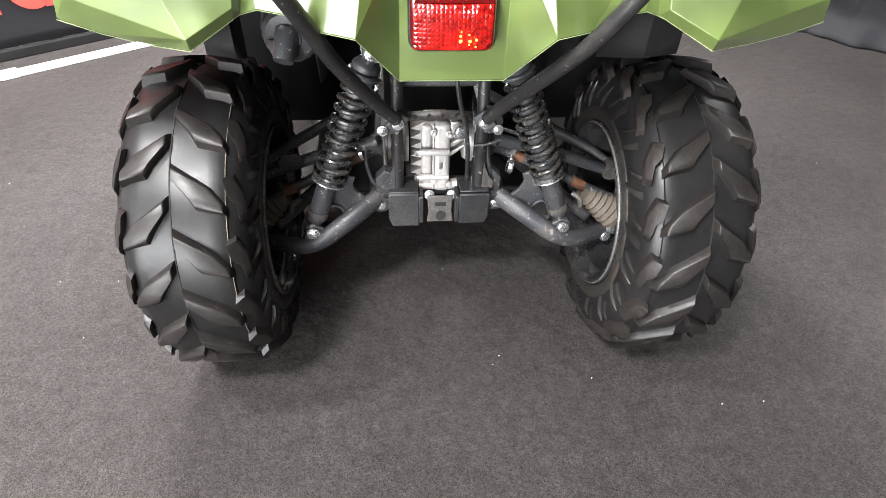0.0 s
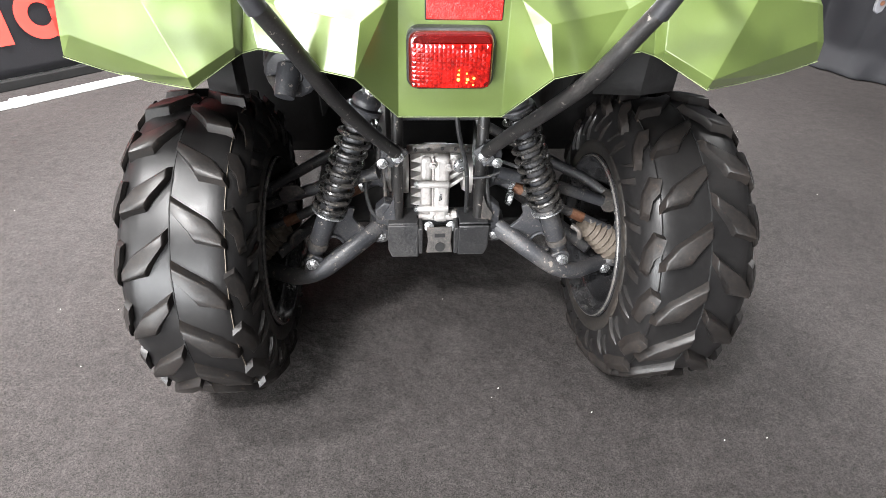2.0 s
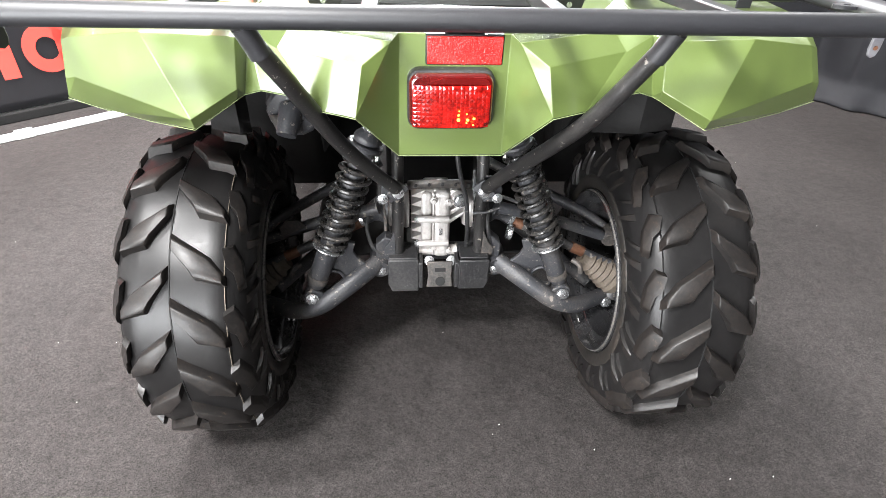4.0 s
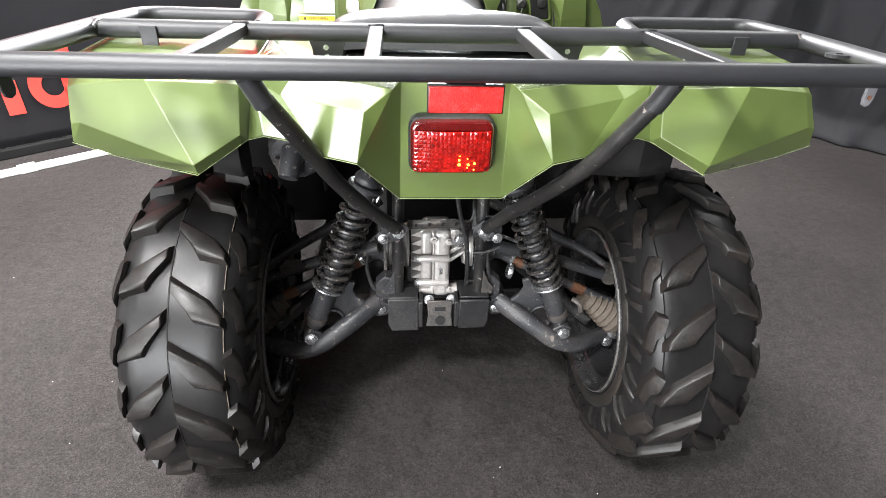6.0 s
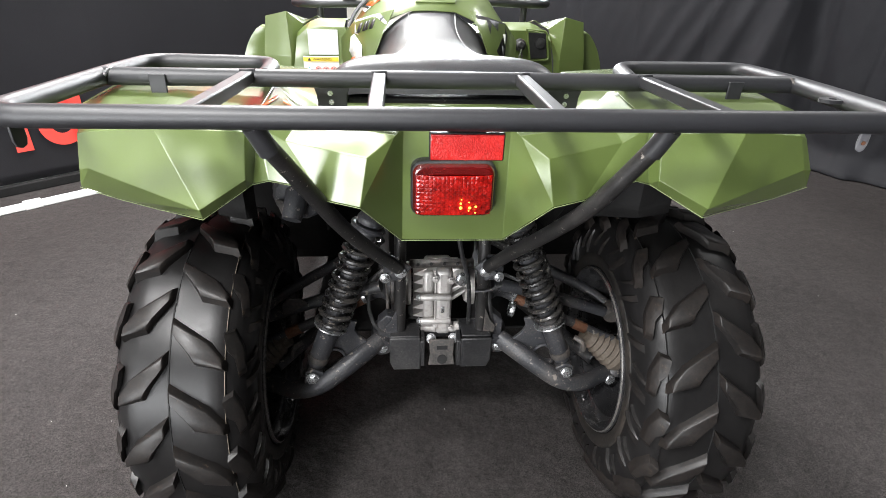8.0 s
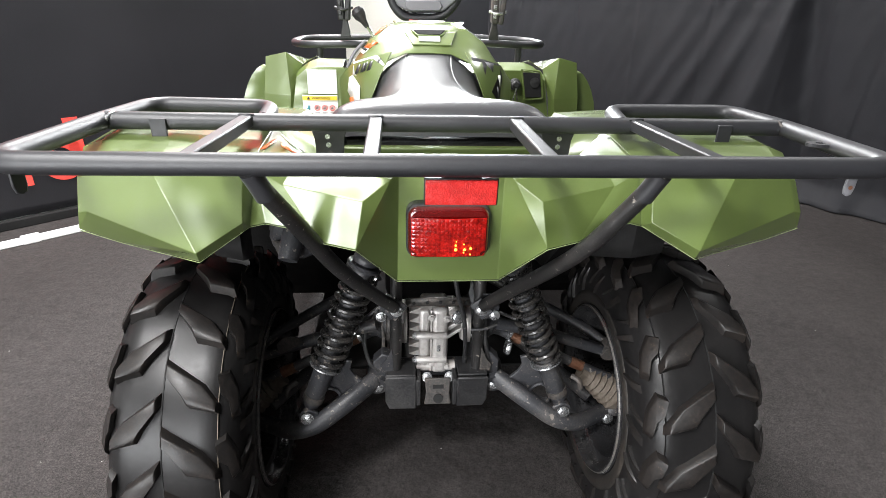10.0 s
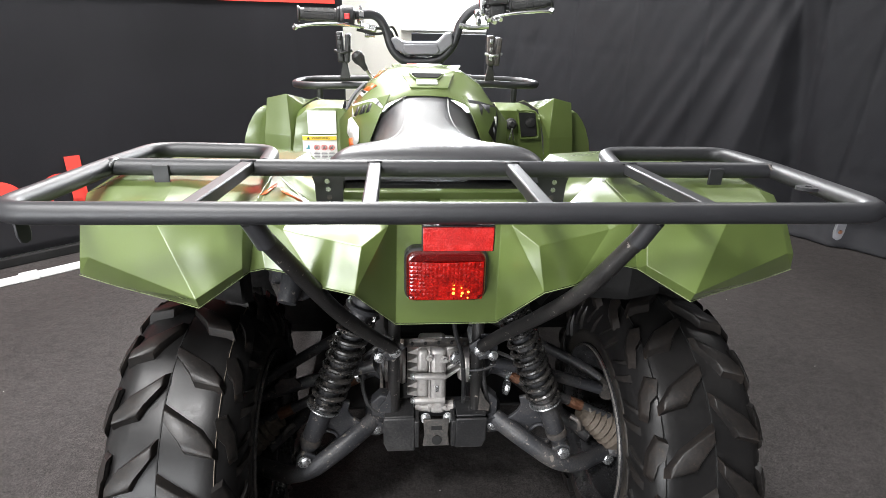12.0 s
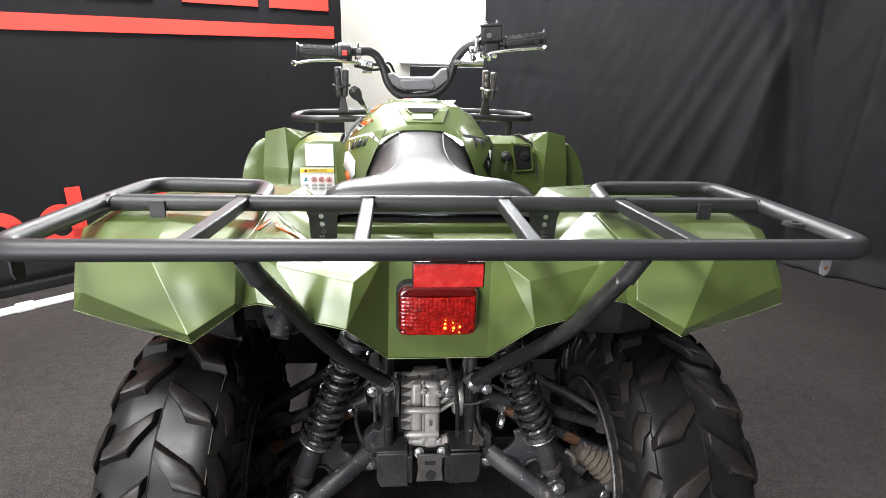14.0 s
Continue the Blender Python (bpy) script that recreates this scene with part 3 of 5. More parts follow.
def wheel(name, side, x, y, z, crown, half, lugs, turn):
    """A tyre with its lugs, seams and rim; side is +1 or -1 for the outward x direction."""
    m = pose(x, y, z)
    prof = [(-half * 0.9, 0.176), (-half * 0.98, 0.182), (-half * 1.03, 0.205), (-half * 1.03, 0.240)]
    n = 12
    prof += [(u, tyre_radius(u, crown)) for u in [half * (-0.97 + 1.94 * k / n) for k in range(n + 1)]]
    prof += [(-a, r) for a, r in prof[3::-1]]
    prof += [(half * 0.7, 0.168), (-half * 0.7, 0.168), prof[0]]
    prof = [(u * (OUTER if u * side > 0 else 1), r) for u, r in prof]
    tyre = part(name, lathe(prof, m, 72), RUBBER, bike, "black rubber off-road tyre with chevron lugs", smooth=40)
    pitch = 2 * math.pi / lugs
    meshes = {}
    for s in (1, -1):
        meshes[s] = lug_mesh("lug", LUG, crown, 0.0160, s, OUTER if s == side else 1)
        meshes[2 * s] = lug_mesh("shoulder_lug", SHOULDER, crown, 0.0115 if s == side else 0.0145, s, OUTER if s == side else 1)
    meshes["rib"] = rib_mesh("sidewall_rib", half, -side, -0.03, 0.214, 0.042)
    meshes["thin"] = rib_mesh("sidewall_rib", half, -side, 0.090, 0.230, 0.022)
    for k in range(lugs):
        for s in (1, -1):
            ang = (k + (0.5 if s > 0 else 0)) * pitch + turn
            for key, word in ((s, "lug"), (2 * s, "shoulder_lug")) + ((("rib", "sidewall_rib"), ("thin", "sidewall_rib")) if s == -side else ()):
                ob = new(word, meshes[key])
                ob.parent = tyre
                ob.matrix_world = m @ Matrix.Rotation(-ang, 4, "X")
    # The groove's shade is a thin dark ring laid on the tread.
    bm = bmesh.new()
    r = tyre_radius(0.0, crown)
    add_lathe(bm, [(-0.0012, r - 0.002), (-0.0012, r + 0.0012), (0.0012, r + 0.0012), (0.0012, r - 0.002)], m, 72, False)
    part("seam", bm, GAP_SHADE, tyre, "dark ring for the shade in the moulding groove", smooth=40)
    bm = bmesh.new()
    u = -side * 0.086
    r = tyre_radius(u, crown)
    add_lathe(bm, [(u - 0.0005, r - 0.002), (u - 0.0005, r + 0.0012), (u + 0.0005, r + 0.0012), (u + 0.0005, r - 0.002)], m, 72, False)
    part("seam", bm, SEAM if side < 0 else RUBBER, tyre, "pale moulding line", smooth=40)
    i = -side
    rim = [(i * half * 0.9, 0.181), (i * half * 1.02, 0.180), (i * half * 1.05, 0.1765), (i * half * 1.02, 0.1725), (i * half * 0.94, 0.1705), (i * half * 0.86, 0.166), (i * half * 0.80, 0.154), (i * half * 0.55, 0.147), (i * half * 0.2, 0.144),
           (-i * half * 0.3, 0.142), (-i * half * 0.42, 0.12), (-i * half * 0.36, 0.07), (-i * half * 0.2, 0.055), (-i * half * 0.2, 0.0)]
    part("rim", lathe(rim, m, 64, False), RIM_BLACK, tyre, "satin black steel rim", smooth=40, thick=0.004)
    part("rim_edge", lathe([(i * half * 1.02, 0.1750), (i * half * 1.060, 0.1758), (i * half * 1.075, 0.1785), (i * half * 1.060, 0.1812), (i * half * 1.02, 0.1822)], m, 64, False), RIM_EDGE, tyre, "lighter grey rim edge", smooth=60)
    part("bead", lathe([(i * half * 0.99, 0.1825), (i * half * 1.045, 0.190), (i * half * 1.055, 0.204), (i * half * 1.045, 0.212), (i * half * 1.02, 0.214)], m, 64, False), BEAD_DUST, tyre, "dusty tyre bead", smooth=60)
    part("hub", lathe([(-i * half * 0.15, 0.05), (0, 0.045), (i * half * 0.35, 0.04), (i * half * 0.4, 0.0)], m, 24), GREY_STEEL, tyre, "dusty steel hub")
    return tyre


WY, WZ, WX = -0.035, 0.312, 0.456
for s, turn in ((-1, 0.012), (1, 0.0)):
    wheel("rear_wheel", s, s * WX, WY, WZ, 0.302, 0.113, 18, turn)
    wheel("front_wheel", s, s * 0.47, 1.25, 0.309, 0.297, 0.105, 18, turn + 0.1)

# frame at the rear
for s in (-1, 1):
    part("frame_tube", tube([(s * 0.09, 0.0, 0.31), (s * 0.087, 0.0, 0.50), (s * 0.085, 0.03, 0.74)], 0.0125, 14), STAY, bike)
    part("frame_bracket", prism([(-0.02, -0.03), (0.022, -0.03), (0.026, 0.0), (0.014, 0.03), (-0.016, 0.032)], 0.006, pose(s * 0.103, -0.004, 0.505)), DUSTY_BLACK, bike, bevel=0.002)
    bolt(bike, (s * 0.0865, -0.0295, 0.511), r=0.0085)
    bolt(bike, (s * 0.118, -0.012, 0.487), r=0.0078)
    part("lower_bracket", prism([(-0.022, -0.045), (0.03, -0.03), (0.03, 0.03), (0.01, 0.05), (-0.022, 0.04)], 0.03, pose(s * 0.108, 0.012, 0.335, 0, 0, 0 if s > 0 else 180)), DUSTY_BLACK, bike, bevel=0.003)
    part("frame_rail", tube([(s * 0.09, 0.0, 0.325), (s * 0.10, 0.3, 0.30), (s * 0.12, 0.9, 0.30)], 0.016, 12), DUSTY_BLACK, bike)
    part("upper_rail", tube([(s * 0.085, 0.03, 0.74), (s * 0.10, 0.4, 0.74), (s * 0.11, 0.8, 0.72)], 0.014, 12), DUSTY_BLACK, bike)
part("crossmember", box((0.20, 0.04, 0.05), pose(0, 0.05, 0.585)), DUSTY_BLACK, bike, bevel=0.006)
part("crossmember", box((0.22, 0.035, 0.03), pose(0, 0.03, 0.325)), DUSTY_BLACK, bike, bevel=0.005)

# perforated strap over the differential
arc = [(-0.068 + 0.136 * k / 10, 0.012 - 0.016 * math.sin(math.pi * k / 10), 0.505 + 0.012 * math.sin(math.pi * k / 10)) for k in range(11)]
strap = part("strap", loft([[(x, y, z - 0.01) for x, y, z in arc], [(x, y, z + 0.01) for x, y, z in arc]]), GREY_STEEL, bike, "dirty perforated steel strap", smooth=60, thick=0.003)
for k in (1, 3, 5, 7, 9):
    a = Vector(arc[k])
    part("hole", lathe([(0, 0.0035), (0.002, 0.0035)], between(a + Vector((0.004, -0.0035, 0.001)), a + Vector((0.004, -0.02, 0.001))), 12), GAP_SHADE, strap)

# differential
diff = part("differential", box((0.062, 0.07, 0.150), pose(-0.004, 0.065, 0.405)), CAST, bike, "dusty cast aluminium differential housing", bevel=0.010)
part("cover", box((0.036, 0.034, 0.160), pose(0.006, 0.024, 0.405, -6)), CAST, diff, bevel=0.011)
part("cover", box((0.024, 0.026, 0.140), pose(-0.026, 0.030, 0.408, -6)), CAST, diff, bevel=0.008)
part("parting_rib", box((0.004, 0.008, 0.150), pose(-0.012, 0.012, 0.408, -6)), CAST, diff, bevel=0.0015)
for x, z in ((-0.012, 0.470), (-0.010, 0.350), (0.022, 0.342), (0.020, 0.466)):
    bolt(diff, (x, 0.008, z), (0, -1, 0.1), 0.0055, CAST)
for z in (0.425, 0.362):
    part("boss", lathe([(0, 0.0), (0, 0.0065), (0.003, 0.0075), (0.064, 0.0075), (0.067, 0.0065), (0.067, 0)], pose(-0.045, 0.006, z), 14), CAST, diff)
for k in range(6):
    part("cooling_fin", prism([(-0.060, -0.004), (-0.030, -0.011), (-0.030, 0.011)], 0.04, pose(0, 0.055, 0.47 - 0.022 * k)), CAST, diff, smooth=None)
bm = bmesh.new()
add_prism(bm, [(0.024, 0.40), (0.056, 0.425), (0.056, 0.432), (0.024, 0.412)], 0.04, pose(0, 0.045, 0))
add_prism(bm, [(0.024, 0.42), (0.056, 0.445), (0.056, 0.452), (0.024, 0.434)], 0.04, pose(0, 0.045, 0))
add_prism(bm, [(0.024, 0.44), (0.05, 0.47), (0.04, 0.485), (0.024, 0.485)], 0.05, pose(0, 0.05, 0))
part("rib", bm, CAST, diff, bevel=0.002)
part("side_cover", lathe([(0, 0.042), (0.012, 0.05), (0.02, 0.05), (0.022, 0.0)], pose(0.056, 0.075, 0.418), 28), CAST, diff)
part("side_cover", lathe([(0, 0.045), (0.016, 0.05), (0.022, 0.048), (0.024, 0.0)], pose(-0.086, 0.075, 0.418), 28), CAST, diff)
part("side_cover", lathe([(0, 0.036), (0.004, 0.046), (0.010, 0.046), (0.012, 0.0)], pose(-0.112, 0.075, 0.418), 28), GREY_STEEL, diff)
part("plug_boss", lathe([(0, 0.018), (0.022, 0.0165), (0.026, 0.014), (0.026, 0.0)], between((0.040, 0.034, 0.464), (0.046, -0.02, 0.476)), 20), CAST, diff)
bolt(diff, (0.0435, 0.006, 0.4705), (0.25, -1, 0.2), 0.0105, ZINC, "filler_plug")
bolt(diff, (-0.046, 0.006, 0.425), (-1, -0.2, 0), 0.006)
bolt(diff, (-0.046, 0.006, 0.362), (-1, -0.2, 0), 0.006)
bm = lathe([(0, 0.012), (0.085, 0.012)], pose(-0.043, 0.02, 0.335), 16)
part("mount_boss", bm, CAST, diff)
bolt(diff, (-0.046, 0.02, 0.335), (-1, -0.1, 0), 0.009)
bolt(diff, (0.045, 0.02, 0.335), (1, -0.1, 0), 0.009, DUSTY_BLACK)
for x in (-0.020, 0.030):
    bolt(diff, (x, 0.0, 0.318), (0, -1, 0.6), 0.008)
part("number_tag", box((0.007, 0.003, 0.016), pose(0.004, 0.004, 0.393)), ZINC, diff, bevel=0.001)

# hitch plate and skid plates
bm = prism([(-0.029, 0.0), (0.029, 0.0), (0.026, -0.035), (0.030, -0.062), (-0.030, -0.062), (-0.026, -0.035)], 0.006, pose(0.003, -0.012, 0.325, -14))
hitch = part("hitch_plate", bm, GREY_STEEL, bike, "dirty steel hitch plate with slots", bevel=0.002)
part("slot", lathe([(0, 0.011), (0.0015, 0.011)], between((0.004, -0.0272, 0.280), (0.004, -0.06, 0.288)), 20), GAP_SHADE, hitch)
part("slot", box((0.024, 0.0015, 0.009), pose(0.004, -0.0200, 0.307, -14)), GAP_SHADE, hitch)
for s in (-1, 1):
    bm = prism([(-0.034, 0.042), (0.034, 0.042), (0.034, -0.022), (0.026, -0.042), (-0.034, -0.042)], 0.007, pose(s * 0.078, -0.03, 0.301, 4, 0, 0 if s > 0 else 180))
    plate = part("skid_plate", bm, BLACK_PLASTIC, bike, "scuffed black plastic skid plate", bevel=0.003)
    part("flange", box((0.064, 0.05, 0.006), pose(s * 0.078, -0.002, 0.343)), BLACK_PLASTIC, plate, bevel=0.002)
    part("flange", box((0.010, 0.045, 0.07), pose(s * 0.040, -0.01, 0.30)), BLACK_PLASTIC, plate, bevel=0.002)
# Mostly hidden plate and engine, added to block light under the bike.
part("belly_plate", box((0.62, 1.08, 0.008), pose(0, 0.68, 0.235)), WELL, bike, bevel=0.003)
part("engine", box((0.24, 0.55, 0.34), pose(0, 0.62, 0.47)), WELL, bike, "dark engine block deep inside the frame", bevel=0.03)

# brake hose and cables
part("hose", tube([(0.022, 0.0, 0.66), (0.035, -0.012, 0.55), (0.056, -0.006, 0.48), (0.062, 0.0, 0.40), (0.064, 0.02, 0.33)], 0.0048, 8), BLACK_PLASTIC, bike)
part("hose", tube([(-0.12, 0.06, 0.47), (-0.115, 0.03, 0.40), (-0.118, 0.02, 0.34)], 0.004, 8), GREY_STEEL, bike)
part("cable_tie", tube([(0.07, -0.013, 0.452), (0.10, -0.016, 0.455), (0.125, -0.01, 0.463)], 0.003, 8), DUSTY_BLACK, bike)
part("cable", tube([(0.10, 0.01, 0.47), (0.106, 0.0, 0.40), (0.118, 0.0, 0.36), (0.102, 0.005, 0.33)], 0.005, 8), BLACK_PLASTIC, bike)

part("hose", tube([(-0.15, 0.05, 0.44), (-0.16, 0.02, 0.40), (-0.145, 0.0, 0.355), (-0.125, 0.0, 0.34)], 0.0045, 8), BLACK_PLASTIC, bike)
part("hose", tube([(0.14, 0.04, 0.46), (0.165, 0.0, 0.47), (0.20, -0.01, 0.455), (0.24, 0.0, 0.43)], 0.004, 8), BLACK_PLASTIC, bike)
part("hose_clamp", lathe([(0, 0.0), (0, 0.016), (0.004, 0.018), (0.010, 0.018), (0.012, 0.014), (0.012, 0.0)], between((0.158, 0.035, 0.372), (0.20, 0.03, 0.362)), 18), ZINC, bike, "bare metal clamp")
for s in (-1, 1):
    part("gusset", prism([(-0.010, -0.030), (0.014, -0.030), (0.016, -0.012), (0.004, 0.004), (-0.008, 0.034)], 0.005, pose(s * 0.104, -0.010, 0.372, 0, 0, 0 if s > 0 else 180)), GREY_STEEL if s > 0 else DUSTY_BLACK, bike, "muddy steel gusset", bevel=0.001)
    part("stub", tube([(s * 0.30, -0.02, 0.330), (s * 0.318, -0.03, 0.322), (s * 0.322, -0.03, 0.300)], 0.006, 8, 0.01), GREY_STEEL, bike)

# suspension and half shafts
for s in (-1, 1):
    low = part("lower_arm", tube([(s * 0.135, 0.0, 0.315), (s * 0.185, -0.045, 0.298), (s * 0.262, -0.072, 0.250), (s * 0.315, -0.06, 0.226), (s * 0.40, 0.0, 0.205)], 0.0185, 16, 0.06, flat=1.15), DUSTY_BLACK, bike, "dusty black forged lower suspension arm")
    part("bushing", rod((s * 0.13, -0.012, 0.304), (s * 0.13, 0.05, 0.316), 0.024, 20), DUSTY_BLACK, low)
    bolt(low, (s * 0.1285, -0.012, 0.303), r=0.0085)
    part("front_leg", tube([(s * 0.13, 0.28, 0.315), (s * 0.24, 0.17, 0.275), (s * 0.375, 0.03, 0.222)], 0.016, 12, 0.05), DUSTY_BLACK, low)
    # webbed gusset between the two legs, with a lightening hole behind the shock absorber
    rim_line = [(0.143, 0.318), (0.162, 0.329), (0.178, 0.346), (0.186, 0.364), (0.180, 0.384), (0.197, 0.390), (0.214, 0.362), (0.232, 0.336), (0.262, 0.312), (0.306, 0.254), (0.296, 0.226), (0.262, 0.244), (0.224, 0.267), (0.179, 0.295)]
    hole_line = [(0.206, 0.291), (0.209, 0.298), (0.212, 0.305), (0.216, 0.311), (0.222, 0.316), (0.232, 0.319), (0.240, 0.314), (0.247, 0.306), (0.252, 0.296), (0.256, 0.282), (0.254, 0.272), (0.248, 0.268), (0.238, 0.270), (0.222, 0.281)]
    n = len(rim_line)
    part("web_plate", facets([tuple((x, -0.020 - 0.10 * (x - 0.16), z) for x, z in (rim_line[k - 1], rim_line[k], hole_line[k], hole_line[k - 1])) for k in range(n)], s), DUSTY_BLACK, low, thick=0.010, bevel=0.003, hard=True)
    part("hole_lip", tube([(s * x, -0.024 - 0.10 * (x - 0.16), z) for x, z in hole_line], 0.0035, 8, 0, closed=True), DUSTY_BLACK, low)
    part("brake_hose_clip", tube([(s * 0.20, -0.058, 0.290), (s * 0.215, -0.063, 0.284), (s * 0.238, -0.074, 0.270), (s * 0.252, -0.078, 0.262)], 0.006, 8, 0.01, flat=0.6), GREY_STEEL, low, "muddy steel clip")
    for y in (-0.066, -0.03):
        part("shock_clevis", prism([(-0.024, -0.03), (0.024, -0.03), (0.02, 0.014), (0.0, 0.024), (-0.02, 0.014)], 0.006, pose(s * 0.272, y, 0.270)), DUSTY_BLACK, low, bevel=0.002)
    bolt(low, (s * 0.2745, -0.074, 0.274), r=0.010)
    upper = part("upper_arm", tube([(s * 0.13, 0.03, 0.440), (s * 0.26, 0.04, 0.400), (s * 0.345, 0.045, 0.366), (s * 0.405, 0.05, 0.342)], 0.0135, 14, 0.05), DUSTY_BLACK, bike, "dusty black tubular upper suspension arm")
    part("front_leg", tube([(s * 0.13, 0.22, 0.455), (s * 0.30, 0.14, 0.392), (s * 0.365, 0.095, 0.374), (s * 0.408, 0.06, 0.350)], 0.0125, 14, 0.05), DUSTY_BLACK, upper)
    part("end_eye", lathe([(0, 0.0), (0, 0.019), (0.004, 0.021), (0.034, 0.021), (0.038, 0.019), (0.038, 0.0)], between((s * 0.405, 0.034, 0.343), (s * 0.405, 0.08, 0.352)), 18), GREY_STEEL, upper, "dirty steel bushing")
    if s < 0:
        part("weld_tab", prism([(-0.03, -0.012), (0.03, -0.006), (0.022, 0.014), (-0.004, 0.024), (-0.026, 0.012)], 0.005, pose(s * 0.318, 0.03, 0.390, 0, s * 22)), GREY_STEEL, upper, "muddy welded tab", bevel=0.001)
    part("knuckle", tube([(s * 0.420, 0.055, 0.365), (s * 0.448, 0.03, 0.31), (s * 0.415, -0.005, 0.205)], 0.020, 14, 0.04), DUSTY_BLACK, bike, "dirty steel knuckle")
    bolt(bike, (s * 0.402, -0.026, 0.205), r=0.009)
    shaft = part("half_shaft", rod((s * 0.085, 0.07, 0.425), (s * 0.41, 0.02, 0.285), 0.011, 14), DUSTY_BLACK, bike, "dark half shaft with rusty ends")
    a, b = Vector((s * 0.338, 0.028, 0.303)), Vector((s * 0.425, 0.012, 0.246))
    for f, g in ((0.26, 0.34), (0.70, 0.79)):
        p, q = Vector((s * 0.085, 0.07, 0.425)), Vector((s * 0.41, 0.02, 0.285))
        part("rusty_sleeve", rod(p.lerp(q, f), p.lerp(q, g), 0.0125, 14), RUST, shaft, "rusty bare steel sleeve")
    bellows = [(0.0, 0.0), (0.0, 0.016), (0.014, 0.017)]
    for k in range(6):
        bellows += [(0.018 + 0.014 * k, 0.017 + 0.0028 * k), (0.026 + 0.014 * k, 0.026 + 0.0032 * k)]
    bellows += [(0.104, 0.040), (0.112, 0.038), (0.112, 0.0)]
    part("boot", lathe(bellows, between(a, b), 28), BOOT, shaft, "mud-dusted bellows boot", smooth=50)
    part("boot", lathe([(0, 0), (0, 0.034), (0.02, 0.036), (0.03, 0.028), (0.038, 0.032), (0.05, 0.02), (0.07, 0.016), (0.07, 0)], between((s * 0.09, 0.07, 0.424), (s * 0.40, 0.045, 0.315)), 24), DUSTY_BLACK, shaft, smooth=50)
    part("clamp", lathe([(0, 0.011), (0, 0.0195), (0.008, 0.0195), (0.008, 0.011)], between((s * 0.166, 0.06, 0.398), (s * 0.40, 0.045, 0.315)), 20), ZINC, shaft)
    # shock absorber
    foot, head = Vector((s * 0.2745, -0.050, 0.280)), Vector((s * 0.132, 0.0, 0.645))
    way = (head - foot).normalized()
    span = (head - foot).length
    m = between(foot, head)
    shock = part("shock_absorber", lathe([(0.012, 0.0), (0.012, 0.016), (0.022, 0.0205), (0.112, 0.0215), (0.114, 0.026), (0.120, 0.026), (0.121, 0.021), (0.2, 0.0212), (span * 0.9, 0.0212), (span * 0.9, 0.0)], m, 26), DUSTY_BLACK, bike, "black coil-over shock absorber")
    part("spring_seat", lathe([(0.1125, 0.020), (0.1125, 0.0345), (0.114, 0.0355), (0.1160, 0.0345), (0.1160, 0.020)], m, 32), ZINC, shock, "bare metal spring seat")
    part("spring_cap", lathe([(span * 0.875, 0.018), (span * 0.875, 0.034), (span * 0.89, 0.036), (span * 0.90, 0.034), (span * 0.905, 0.026), (span * 0.925, 0.028), (span * 0.94, 0.026), (span * 0.965, 0.018)], m, 28), DUSTY_BLACK, shock)
    part("dust_ring", lathe([(0.026, 0.020), (0.026, 0.0225), (0.040, 0.0228), (0.040, 0.020)], m, 24), GREY_STEEL, shock, "muddy band")
    turns, n = 10.2, 210
    coil = []
    for k in range(n + 1):
        f = k / n
        a = 2 * math.pi * turns * f + 0.6
        coil.append(m @ Vector((0.121 + (span * 0.875 - 0.126) * f, 0.0312 * math.cos(a), 0.0312 * math.sin(a))))
    part("spring", tube(coil, 0.0054, 8, 0), SPRING, shock, "black coil spring")
    part("eye", rod(foot + Vector((0, -0.018, -0.004)), foot + Vector((0, 0.018, -0.004)), 0.018, 18), DUSTY_BLACK, shock)
    part("eye", rod(head + Vector((0, -0.016, 0)), head + Vector((0, 0.016, 0)), 0.017, 18), DUSTY_BLACK, shock)
    bolt(shock, head + Vector((0, -0.017, 0)), r=0.008)

# muffler
axis = between((-0.262, -0.085, 0.700), (-0.230, 0.5, 0.752))
muffler = part("muffler", lathe([(0, 0), (0.0, 0.030), (0.002, 0.040), (0.008, 0.046), (0.034, 0.050), (0.036, 0.054), (0.046, 0.054), (0.048, 0.051), (0.45, 0.057), (0.48, 0.02), (0.48, 0)], axis, 14), DUSTY_BLACK, bike, "dirty black steel muffler", smooth=20)
part("end_plate", lathe([(-0.003, 0.0), (-0.003, 0.020), (0.001, 0.022)], axis, 20), DUSTY_BLACK, muffler)
part("tail_pipe", lathe([(0, 0.013), (0, 0.0165), (0.010, 0.018), (0.052, 0.021), (0.052, 0.0)], between((-0.272, -0.112, 0.672), (-0.262, -0.075, 0.715)), 18), DUSTY_BLACK, muffler, "scuffed black tail pipe")
part("guard", facets([((-0.300, -0.092, 0.700), (-0.288, -0.098, 0.668), (-0.262, -0.100, 0.664), (-0.274, -0.096, 0.700))]), GREY_STEEL, muffler, "dirty steel heat guard", thick=0.002)
part("band_clamp", lathe([(0.060, 0.050), (0.060, 0.0565), (0.074, 0.0567), (0.074, 0.050)], axis, 36), DUSTY_BLACK, muffler)

